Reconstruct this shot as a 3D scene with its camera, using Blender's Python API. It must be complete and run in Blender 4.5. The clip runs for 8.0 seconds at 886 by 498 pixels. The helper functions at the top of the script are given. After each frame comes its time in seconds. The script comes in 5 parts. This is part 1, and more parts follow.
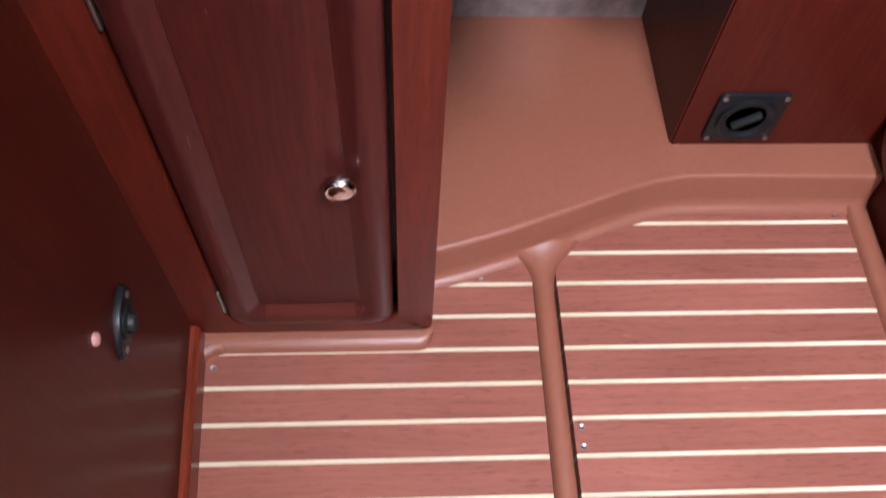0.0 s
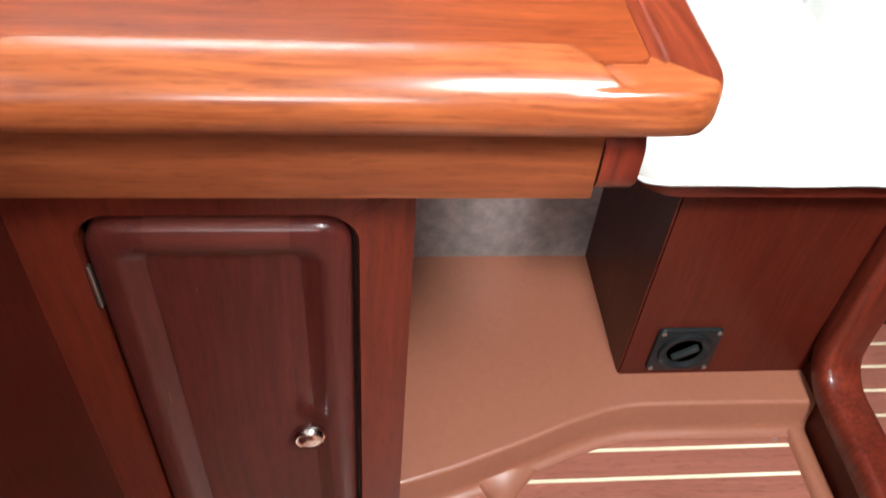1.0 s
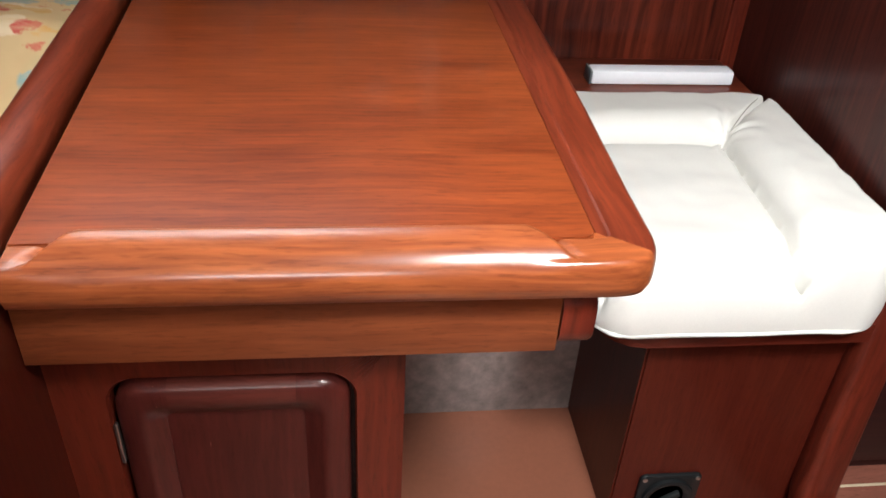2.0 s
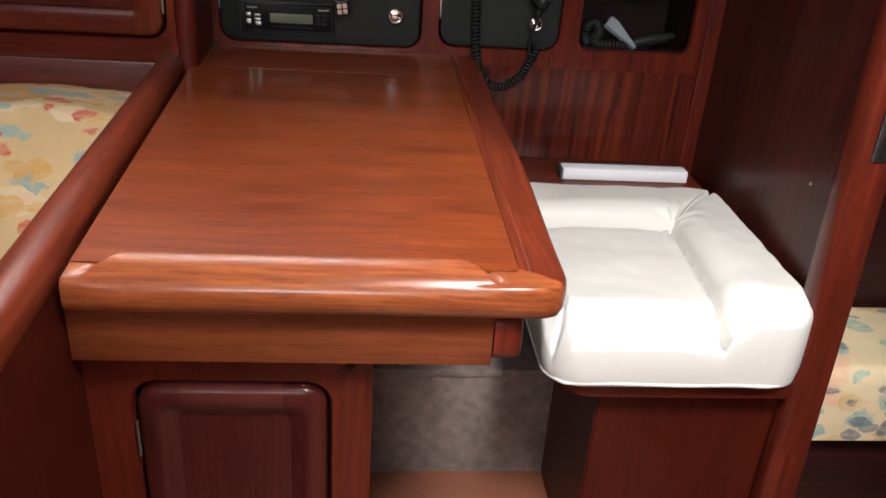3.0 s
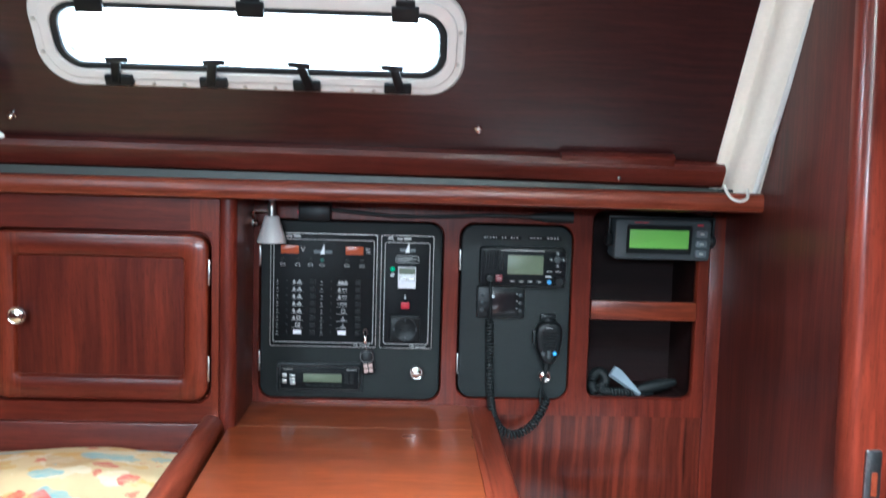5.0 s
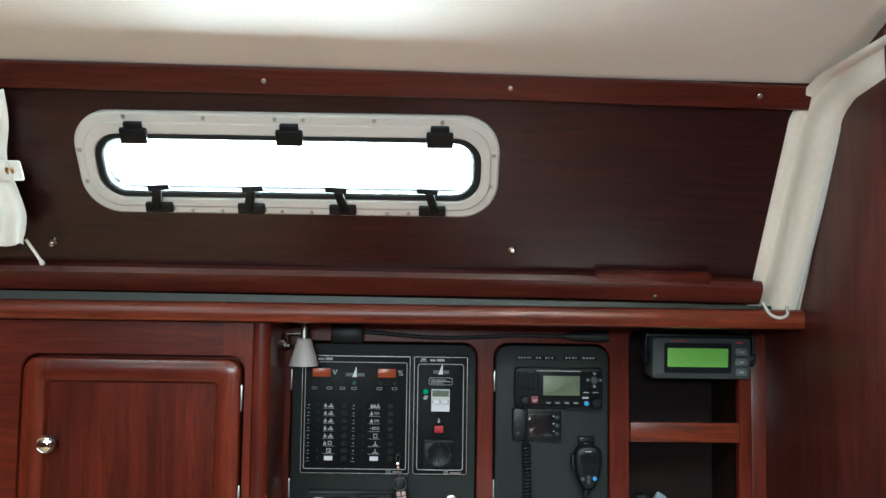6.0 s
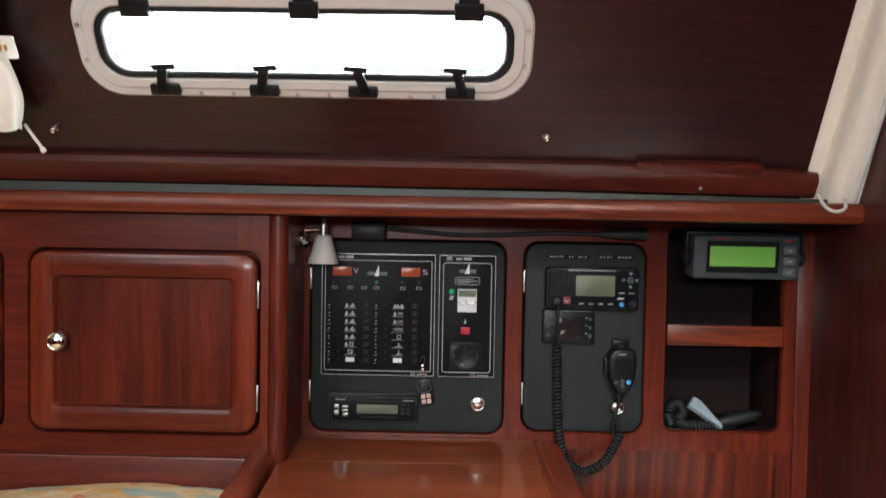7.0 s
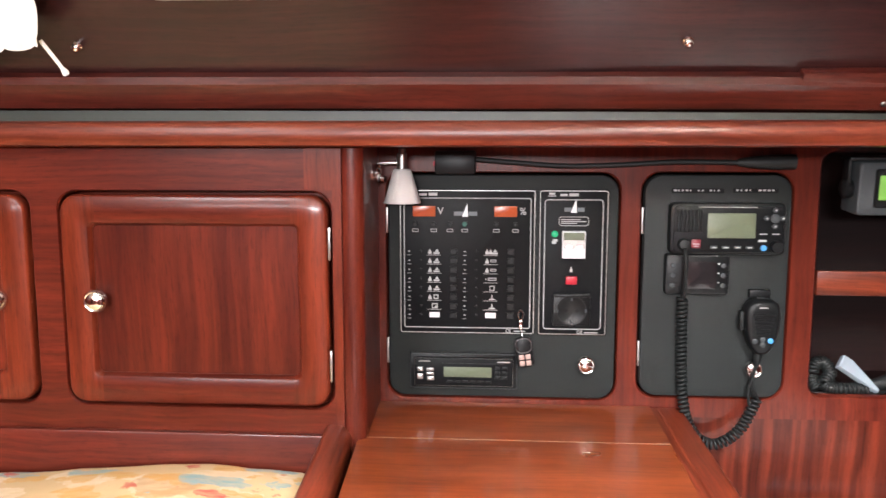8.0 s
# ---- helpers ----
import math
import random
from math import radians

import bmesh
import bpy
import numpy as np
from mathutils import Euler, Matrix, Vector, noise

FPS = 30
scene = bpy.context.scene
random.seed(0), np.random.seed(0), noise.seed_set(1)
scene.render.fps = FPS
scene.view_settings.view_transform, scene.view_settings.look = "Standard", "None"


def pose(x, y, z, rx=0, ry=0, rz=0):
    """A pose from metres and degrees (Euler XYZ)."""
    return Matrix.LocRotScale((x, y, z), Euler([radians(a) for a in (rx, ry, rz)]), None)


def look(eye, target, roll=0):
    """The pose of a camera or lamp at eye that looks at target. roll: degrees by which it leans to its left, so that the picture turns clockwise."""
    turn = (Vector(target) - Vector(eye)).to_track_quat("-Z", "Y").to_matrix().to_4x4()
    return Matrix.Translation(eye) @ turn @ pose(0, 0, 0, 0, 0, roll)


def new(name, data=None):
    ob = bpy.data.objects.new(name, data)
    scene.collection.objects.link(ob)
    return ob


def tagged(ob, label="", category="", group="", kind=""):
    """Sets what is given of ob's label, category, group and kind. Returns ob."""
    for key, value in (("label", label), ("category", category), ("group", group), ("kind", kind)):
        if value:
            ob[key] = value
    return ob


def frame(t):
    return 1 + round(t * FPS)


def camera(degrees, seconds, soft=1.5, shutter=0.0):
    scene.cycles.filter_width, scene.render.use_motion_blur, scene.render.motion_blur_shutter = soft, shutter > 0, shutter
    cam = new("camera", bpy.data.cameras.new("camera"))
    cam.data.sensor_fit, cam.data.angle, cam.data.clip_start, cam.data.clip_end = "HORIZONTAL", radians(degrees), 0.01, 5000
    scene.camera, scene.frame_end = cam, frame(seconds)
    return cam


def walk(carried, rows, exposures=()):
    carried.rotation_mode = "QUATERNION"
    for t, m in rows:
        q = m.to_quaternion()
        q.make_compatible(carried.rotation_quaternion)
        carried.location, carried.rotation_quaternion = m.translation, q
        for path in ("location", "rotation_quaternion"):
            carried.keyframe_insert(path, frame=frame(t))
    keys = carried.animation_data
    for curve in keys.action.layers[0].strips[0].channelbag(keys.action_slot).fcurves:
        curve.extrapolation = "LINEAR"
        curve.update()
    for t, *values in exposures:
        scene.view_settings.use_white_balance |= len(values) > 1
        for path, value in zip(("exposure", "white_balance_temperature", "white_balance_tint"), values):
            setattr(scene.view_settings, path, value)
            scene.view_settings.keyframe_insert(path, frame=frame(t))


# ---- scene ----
cam = camera(57.1, 8.0, shutter=0.3)
PATH = [
    (0, (0.02, 0.043, 1.011), (0.12, 1.049, -0.714), 4.3),
    (0.5, (0.017, 0.046, 1.065), (0.159, 1.259, -0.519), 5.1),
    (1, (0.018, 0.034, 1.102), (0.211, 1.426, -0.321), 5.3),
    (1.5, (0.007, 0.007, 1.142), (0.229, 1.544, -0.119), 4.4),
    (1.7, (0.004, -0.006, 1.153), (0.23, 1.577, -0.048), 3.8),
    (2.8, (0.05, -0.215, 1.2), (0.243, 1.544, 0.267), 3.9),
    (3, (0.051, -0.252, 1.204), (0.232, 1.534, 0.321), 4.0),
    (3.5, (0.053, -0.301, 1.218), (0.205, 1.545, 0.463), 3.2),
    (4, (0.065, -0.317, 1.239), (0.217, 1.588, 0.65), 2.4),
    (4.5, (0.069, -0.330, 1.282), (0.210, 1.629, 0.900), 1.95),
    (5, (0.085, -0.356, 1.314), (0.1510, 1.638, 1.1550), 1.6),
    (5.2, (0.074, -0.360, 1.318), (0.1215, 1.641, 1.2570), 1.4),
    (6.3, (0.051, -0.337, 1.319), (0.056, 1.659, 1.457), 0.8),
    (6.5, (0.05, -0.328, 1.309), (0.043, 1.669, 1.41), 0.9),
    (7, (0.041, -0.238, 1.269), (0.01, 1.761, 1.2), 1.0),
    (7.5, (-0.01, -0.095, 1.26), (-0.09, 1.894, 1.069), 0.8),
    (8, (-0.064, 0.03, 1.285), (-0.197, 2.008, 1.019), 0.0),
]
EXPOSURES = [(0.0, -0.17, 5700, 20), (0.5, 0.12, 5600, 13), (1.0, 0.1, 5900, 2), (1.5, -0.24, 6150, 2), (1.7, -0.34, 6200, 4), (2.8, -0.68, 6400, 10), (3.5, -0.68, 6400, 10), (4.0, -0.66, 6300, 10), (4.5, 0.03, 5900, 6), (5.0, 0.7, 4950, -4), (5.2, 0.7, 4950, -5), (6.3, 0.05, 5450, -11), (6.5, 0.05, 5450, -11), (7.0, 0.12, 6000, 4), (7.5, 0.68, 6050, 9), (8.0, 1.32, 6250, 12)]
walk(cam, [(t, look(eye, target, roll)) for t, eye, target, roll in PATH], EXPOSURES)

# ---- world and light ----
world = bpy.data.worlds.new("overcast_sky")
scene.world = world
world.use_nodes = True
wn, wl = world.node_tree.nodes, world.node_tree.links
sky = wn.new("ShaderNodeTexSky")
sky.sky_type, sky.sun_disc = "NISHITA", False
sky.sun_elevation, sky.sun_rotation = radians(55), radians(160)
wn["Background"].inputs["Strength"].default_value = 0.15
haze = wn.new("ShaderNodeMix")
haze.data_type = "RGBA"
haze.inputs[0].default_value, haze.inputs[7].default_value = 0.85, (13, 13, 13.2, 1)
wl.new(sky.outputs["Color"], haze.inputs[6])
wl.new(haze.outputs[2], wn["Background"].inputs["Color"])

sun_data = bpy.data.lights.new("sun", "SUN")
sun_data.energy, sun_data.angle, sun_data.color = 1.0, radians(20), (1.0, 0.96, 0.9)
sun = new("sun", sun_data)
sun.matrix_world = look((1.2, -1.6, 5), (0, 0, 0))


def opening_light(name, x, y, z, sx, sy, watts, target):
    data = bpy.data.lights.new(name, "AREA")
    data.shape, data.size, data.size_y, data.energy, data.color = "RECTANGLE", sx, sy, watts, (1.0, 0.97, 0.955)
    lamp = new(name, data)
    lamp.matrix_world = look((x, y, z), target)
    return lamp


# daylight through the companionway; the saloon lamp is an added fill for the settee
opening_light("companionway_daylight", 0.37, -0.50, 2.22, 0.38, 0.48, 172, (0.60, -0.25, 0))
opening_light("saloon_fill_light", -1.05, -0.35, 1.92, 0.5, 0.5, 12, (-1.05, -0.33, 0))
opening_light("window_daylight", -0.21, 1.155, 1.58, 0.64, 0.10, 28, (-0.21, 0.35, 1.52))
# two fill lamps added out of view to lift ceiling and cabinet fronts
opening_light("far_fill_light", -0.2, -1.74, 1.57, 0.78, 0.17, 28, (-0.2, 0, 1.95))
opening_light("far_saloon_fill_light", -1.35, -1.74, 1.57, 0.68, 0.17, 6.0, (-1.2, 0, 1.95))


# ---- materials ----
def nodes_of(name):
    m = bpy.data.materials.new(name)
    m.use_nodes = True
    nt = m.node_tree
    return m, nt.nodes, nt.links, nt.nodes["Principled BSDF"]


def ramp(n, stops):
    r = n.new("ShaderNodeValToRGB")
    while len(r.color_ramp.elements) < len(stops):
        r.color_ramp.elements.new(0.5)
    for e, (p, c) in zip(r.color_ramp.elements, stops):
        e.position, e.color = p, (*c, 1)
    return r


def noise_at(n, l, coord, scale, detail=5, rough=0.55, size=1.0):
    mp = n.new("ShaderNodeMapping")
    mp.inputs["Scale"].default_value = scale
    l.new(coord, mp.inputs["Vector"])
    t = n.new("ShaderNodeTexNoise")
    t.inputs["Scale"].default_value, t.inputs["Detail"].default_value, t.inputs["Roughness"].default_value = size, detail, rough
    l.new(mp.outputs["Vector"], t.inputs["Vector"])
    return t


def wood(name, dark, light, axis="X", rough=0.32, coat=0.24, stripe=0.5, vary=0.0, gloss=0.16, band_size=24.0, wide=0.2, nicks=0.0, run=2.4, fibre=150.0, spec=0.16):
    """Varnished mahogany with its grain along one axis: ribbon stripes, fine pores and a little wear."""
    m, n, l, b = nodes_of(name)
    co = n.new("ShaderNodeTexCoord").outputs["Object"]
    if vary:
        info, add = n.new("ShaderNodeObjectInfo"), n.new("ShaderNodeVectorMath")
        add.operation = "MULTIPLY_ADD"
        comb = n.new("ShaderNodeCombineXYZ")
        for k in range(3):
            l.new(info.outputs["Random"], comb.inputs[k])
        l.new(comb.outputs[0], add.inputs[0])
        add.inputs[1].default_value = (7, 5, 3)
        l.new(co, add.inputs[2])
        co = add.outputs[0]
    sway = noise_at(n, l, co, (3.5, 3.5, 3.5), 2)
    wander = n.new("ShaderNodeVectorMath")
    wander.operation = "MULTIPLY_ADD"
    l.new(sway.outputs["Color"], wander.inputs[0])
    wander.inputs[1].default_value = (0.03, 0.03, 0.03)
    l.new(co, wander.inputs[2])
    co = wander.outputs[0]
    k = "XYZ".index(axis)
    band, fine, pore = [band_size] * 3, [fibre] * 3, [330.0] * 3
    band[k], fine[k], pore[k] = run, run * 2.2, 46.0
    a, c, d = noise_at(n, l, co, band, 3), noise_at(n, l, co, fine, 3, 0.5), noise_at(n, l, co, pore, 2)
    big = noise_at(n, l, co, (2.3, 2.3, 2.3), 2)
    mix = n.new("ShaderNodeMix")
    mix.inputs[0].default_value = 1 - stripe
    l.new(a.outputs[0], mix.inputs[2]), l.new(c.outputs[0], mix.inputs[3])
    mid = [0.55 * p + 0.45 * q for p, q in zip(dark, light)]
    r = ramp(n, [(0.5 - wide, dark), (0.50, mid), (0.5 + wide, light)])
    l.new(mix.outputs[0], r.inputs[0])
    tone = n.new("ShaderNodeMix")
    tone.data_type, tone.blend_type = "RGBA", "MULTIPLY"
    tone.inputs[0].default_value = 0.6
    r2 = ramp(n, [(0.3, (0.72, 0.68, 0.66)), (0.7, (1.15, 1.12, 1.1))])
    l.new(big.outputs[0], r2.inputs[0])
    l.new(r.outputs[0], tone.inputs[6]), l.new(r2.outputs[0], tone.inputs[7])
    pores = n.new("ShaderNodeMix")
    pores.data_type, pores.blend_type = "RGBA", "MULTIPLY"
    pores.inputs[0].default_value = 0.4
    r3 = ramp(n, [(0.33, (0.5, 0.45, 0.42)), (0.45, (1, 1, 1))])
    l.new(d.outputs[0], r3.inputs[0])
    l.new(tone.outputs[2], pores.inputs[6]), l.new(r3.outputs[0], pores.inputs[7])
    col = pores.outputs[2]
    if nicks:
        # a few pale nicks and rubbed spots
        long = [210.0] * 3
        long[k] = 26.0
        ch = noise_at(n, l, co, long, 1, 0.4)
        r4 = ramp(n, [(0.76, (0, 0, 0)), (0.80, (nicks, nicks, nicks))])
        l.new(ch.outputs[0], r4.inputs[0])
        nick = n.new("ShaderNodeMix")
        nick.data_type = "RGBA"
        l.new(r4.outputs[0], nick.inputs[0]), l.new(col, nick.inputs[6])
        nick.inputs[7].default_value = (0.42, 0.22, 0.14, 1)
        col = nick.outputs[2]
    l.new(col, b.inputs["Base Color"])
    rr_ = n.new("ShaderNodeMapRange")
    rr_.inputs["To Min"].default_value, rr_.inputs["To Max"].default_value = rough - 0.08, rough + 0.12
    l.new(big.outputs[0], rr_.inputs["Value"])
    l.new(rr_.outputs[0], b.inputs["Roughness"])
    b.inputs["Coat Weight"].default_value, b.inputs["Coat Roughness"].default_value = coat, gloss
    b.inputs["Specular IOR Level"].default_value = spec
    bump = n.new("ShaderNodeBump")
    bump.inputs["Strength"].default_value, bump.inputs["Distance"].default_value = 0.025, 0.0004
    l.new(c.outputs[0], bump.inputs["Height"])
    l.new(bump.outputs[0], b.inputs["Normal"])
    return m


def plain(name, color, rough=0.5, metal=0.0, speck=0.0, scale=300.0, bump=0.1, coat=0.0, dist=0.0006, spec=0.4):
    """Moulded or painted stuff: a base colour with specks, faint stains and a fine relief."""
    m, n, l, b = nodes_of(name)
    co = n.new("ShaderNodeTexCoord").outputs["Object"]
    f, g = noise_at(n, l, co, (scale,) * 3, 3), noise_at(n, l, co, (scale / 40,) * 3, 4)
    mix = n.new("ShaderNodeMix")
    mix.inputs[0].default_value = 0.5
    l.new(f.outputs[0], mix.inputs[2]), l.new(g.outputs[0], mix.inputs[3])
    lo, hi = [max(0, c * (1 - speck)) for c in color], [min(1, c * (1 + speck)) for c in color]
    r = ramp(n, [(0.35, lo), (0.65, hi)])
    l.new(mix.outputs[0], r.inputs[0])
    l.new(r.outputs[0], b.inputs["Base Color"])
    mr = n.new("ShaderNodeMapRange")
    mr.inputs["To Min"].default_value, mr.inputs["To Max"].default_value = max(0.03, rough - 0.08), min(1, rough + 0.08)
    l.new(g.outputs[0], mr.inputs["Value"])
    l.new(mr.outputs[0], b.inputs["Roughness"])
    b.inputs["Metallic"].default_value, b.inputs["Coat Weight"].default_value, b.inputs["Specular IOR Level"].default_value = metal, coat, spec
    bp = n.new("ShaderNodeBump")
    bp.inputs["Strength"].default_value, bp.inputs["Distance"].default_value = bump, dist
    l.new(f.outputs[0], bp.inputs["Height"])
    l.new(bp.outputs[0], b.inputs["Normal"])
    return m


def glowing(name, color, strength, base=(0.02, 0.02, 0.02)):
    m, n, l, b = nodes_of(name)
    b.inputs["Base Color"].default_value = (*base, 1)
    b.inputs["Emission Color"].default_value, b.inputs["Emission Strength"].default_value = (*color, 1), strength
    b.inputs["Roughness"].default_value = 0.25
    return m


def fabric(name, ground, strokes):
    """Woven upholstery printed with loose brush strokes: scattered patches, each of one colour with a ragged edge."""
    m, n, l, b = nodes_of(name)
    co = n.new("ShaderNodeTexCoord").outputs["Object"]
    soft = noise_at(n, l, co, (7, 7, 7), 4)
    r = ramp(n, [(0.35, [c * 0.84 for c in ground]), (0.62, ground)])
    l.new(soft.outputs[0], r.inputs[0])
    col = r.outputs[0]
    # the strokes bend a little
    warp = noise_at(n, l, co, (16, 16, 16), 4)
    bend = n.new("ShaderNodeVectorMath")
    bend.operation = "MULTIPLY_ADD"
    l.new(warp.outputs["Color"], bend.inputs[0])
    bend.inputs[1].default_value = (0.07, 0.07, 0.07)
    l.new(co, bend.inputs[2])
    for i, (c, scale, radius, share, amount) in enumerate(strokes):
        mp = n.new("ShaderNodeMapping")
        mp.inputs["Location"].default_value, mp.inputs["Scale"].default_value = (1.7 * i + 0.4, 2.3 * i, 0.9 * i), scale
        mp.inputs["Rotation"].default_value = (0, 0, 0.25 * (i % 3 - 1))
        l.new(bend.outputs[0], mp.inputs["Vector"])
        v = n.new("ShaderNodeTexVoronoi")
        v.inputs["Scale"].default_value = 1.0
        l.new(mp.outputs[0], v.inputs["Vector"])
        near = ramp(n, [(radius - 0.03, (1, 1, 1)), (radius + 0.02, (0, 0, 0))])
        l.new(v.outputs["Distance"], near.inputs[0])
        sep = n.new("ShaderNodeSeparateColor")
        l.new(v.outputs["Color"], sep.inputs[0])
        pick = n.new("ShaderNodeMath")
        pick.operation, pick.inputs[1].default_value = "LESS_THAN", share
        l.new(sep.outputs[0], pick.inputs[0])
        both = n.new("ShaderNodeMath")
        both.operation = "MULTIPLY"
        l.new(near.outputs[0], both.inputs[0]), l.new(pick.outputs[0], both.inputs[1])
        dry = noise_at(n, l, co, (30, 90, 90), 3)
        r2 = ramp(n, [(0.30, (0.35 * amount,) * 3), (0.60, (amount,) * 3)])
        l.new(dry.outputs[0], r2.inputs[0])
        cover = n.new("ShaderNodeMath")
        cover.operation = "MULTIPLY"
        l.new(both.outputs[0], cover.inputs[0]), l.new(r2.outputs[0], cover.inputs[1])
        mx = n.new("ShaderNodeMix")
        mx.data_type = "RGBA"
        l.new(cover.outputs[0], mx.inputs[0]), l.new(col, mx.inputs[6])
        mx.inputs[7].default_value = (*c, 1)
        col = mx.outputs[2]
    l.new(col, b.inputs["Base Color"])
    b.inputs["Roughness"].default_value = 0.85
    weave = noise_at(n, l, co, (900, 900, 900), 2)
    bp = n.new("ShaderNodeBump")
    bp.inputs["Strength"].default_value, bp.inputs["Distance"].default_value = 0.25, 0.0008
    l.new(weave.outputs[0], bp.inputs["Height"])
    l.new(bp.outputs[0], b.inputs["Normal"])
    return m


MAH_X = wood("mahogany_x", (0.042, 0.0058, 0.0036), (0.138, 0.0212, 0.0100), "X")
MAH_Z = wood("mahogany_z", (0.042, 0.0058, 0.0036), (0.138, 0.0212, 0.0100), "Z")
RAIL_Y = wood("mahogany_rail", (0.064, 0.0098, 0.0046), (0.190, 0.0345, 0.0132), "Y", 0.32, 0.32, 0.4, gloss=0.15)
BEAM_X = wood("mahogany_beam", (0.060, 0.0100, 0.0050), (0.195, 0.0380, 0.0150), "X", 0.34, 0.24, 0.45, gloss=0.26, wide=0.17)
RIBBON = wood("ribbon_mahogany", (0.020, 0.0034, 0.0024), (0.125, 0.0215, 0.0100), "Z", 0.3, 0.25, 0.85, band_size=58, wide=0.17, run=0.9)
CUPBOARD = wood("cupboard_panel_veneer", (0.034, 0.0050, 0.0034), (0.140, 0.0230, 0.0108), "Z", 0.3, 0.3, 0.66, band_size=25, wide=0.22, run=2.2)
LID = wood("table_veneer", (0.084, 0.0130, 0.0048), (0.258, 0.0590, 0.0155), "X", 0.28, 0.42, 0.48, gloss=0.10, band_size=26, wide=0.26, run=3.6, fibre=210.0)
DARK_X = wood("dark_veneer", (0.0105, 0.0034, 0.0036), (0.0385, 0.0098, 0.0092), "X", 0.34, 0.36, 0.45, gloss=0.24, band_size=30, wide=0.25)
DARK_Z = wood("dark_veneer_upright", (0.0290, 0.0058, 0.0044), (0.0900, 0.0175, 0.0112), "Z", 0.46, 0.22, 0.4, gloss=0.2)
LOW_Z = wood("lower_veneer", (0.034, 0.0043, 0.0026), (0.0748, 0.011, 0.0051), "Z", 0.36, 0.22, 0.3, gloss=0.2, wide=0.32, spec=0.08)
DOOR_Z = wood("lower_door_wood", (0.027, 0.0046, 0.0040), (0.070, 0.0138, 0.0100), "Z", 0.3, 0.13, 0.3, nicks=0.16, wide=0.28)
BOARD = wood("floor_board_wood", (0.150, 0.053, 0.037), (0.262, 0.098, 0.067), "X", 0.36, 0.30, 0.4, vary=1.0, gloss=0.25, wide=0.34, nicks=0.3, run=1.6, fibre=190.0)
HOLLY = wood("holly_strip", (0.47, 0.41, 0.28), (0.64, 0.57, 0.42), "X", 0.45, 0.1, 0.3)
GELCOAT = plain("brown_gelcoat", (0.182, 0.066, 0.038), 0.40, speck=0.07, scale=90, bump=0.03)
LINER = plain("cream_headliner", (0.84, 0.79, 0.70), 0.55, speck=0.04, scale=220, bump=0.25)
WELT = plain("cream_vinyl", (0.78, 0.73, 0.63), 0.42, speck=0.05, scale=120, bump=0.1)
THREAD = plain("grey_seam", (0.24, 0.23, 0.20), 0.7)
VINYL = plain("white_vinyl", (0.59, 0.585, 0.55), 0.45, speck=0.03, scale=420, bump=0.3)
CLOTH = plain("white_curtain_cloth", (0.88, 0.87, 0.82), 0.8, speck=0.05, scale=700, bump=0.4)
BLACK = plain("black_plastic", (0.0065, 0.0075, 0.0080), 0.38, spec=0.2, speck=0.15, scale=500)
PANEL = plain("charcoal_panel", (0.0165, 0.0195, 0.0192), 0.6, spec=0.2, speck=0.10, scale=600, bump=0.2)
INK = plain("black_face", (0.0055, 0.0062, 0.0070), 0.5, speck=0.1, spec=0.12)
GREYP = plain("grey_plastic", (0.10, 0.115, 0.125), 0.45, speck=0.08, scale=400)
SLATE = plain("dark_grey_case", (0.040, 0.047, 0.050), 0.5, speck=0.08, scale=400, spec=0.25)
CHROME = plain("chrome", (0.82, 0.82, 0.80), 0.12, 1.0, speck=0.04, bump=0.02)
WORN = plain("worn_dark_steel", (0.20, 0.20, 0.20), 0.42, 1.0, speck=0.3, scale=260)
STEEL = plain("dull_steel", (0.42, 0.42, 0.40), 0.35, 1.0, speck=0.1, scale=200)
ALU = plain("white_aluminium", (0.58, 0.56, 0.52), 0.38, speck=0.02, scale=200, bump=0.01)
WHITE = plain("white_print", (0.46, 0.47, 0.47), 0.6)
BLUEGREY = plain("pale_blue_plastic", (0.25, 0.30, 0.34), 0.45)
PAPER = plain("white_plastic_case", (0.80, 0.82, 0.86), 0.4, speck=0.03)
RED = plain("red_plastic", (0.38, 0.010, 0.024), 0.45)
PINK = plain("pink_plug", (0.52, 0.27, 0.23), 0.4)
BRASS = plain("brass", (0.60, 0.42, 0.18), 0.3, 1.0)
RUBBER = plain("black_rubber", (0.010, 0.012, 0.012), 0.5, speck=0.1, spec=0.25)
HULL = plain("grey_hull_lining", (0.150, 0.120, 0.110), 0.34, speck=0.5, scale=52, bump=0.4, dist=0.003, spec=0.7)
SLIT = plain("grey_extrusion", (0.022, 0.026, 0.021), 0.45, speck=0.1)
AMBER = glowing("amber_display", (0.85, 0.12, 0.02), 0.07, (0.25, 0.052, 0.018))
GREEN = glowing("green_display", (0.16, 0.40, 0.06), 0.22, (0.12, 0.25, 0.05))
LCD = plain("dull_lcd", (0.105, 0.128, 0.082), 0.4)
DOOR_X = wood("lower_door_rail_wood", (0.044, 0.0100, 0.0076), (0.088, 0.0205, 0.0145), "X", 0.3, 0.13, 0.3)
TRIM_X = wood("batten_mahogany", (0.030, 0.0054, 0.0042), (0.104, 0.0190, 0.0115), "X", 0.32, 0.4, gloss=0.2)
TEAL = plain("dim_green_lamp", (0.015, 0.10, 0.075), 0.3)
# near-black wood: the shade inside the open niche is in this colour
NICHE_SHADE = wood("shaded_niche_wood", (0.0050, 0.0022, 0.0022), (0.0150, 0.0044, 0.0038), "X", 0.6, 0.0, 0.5)
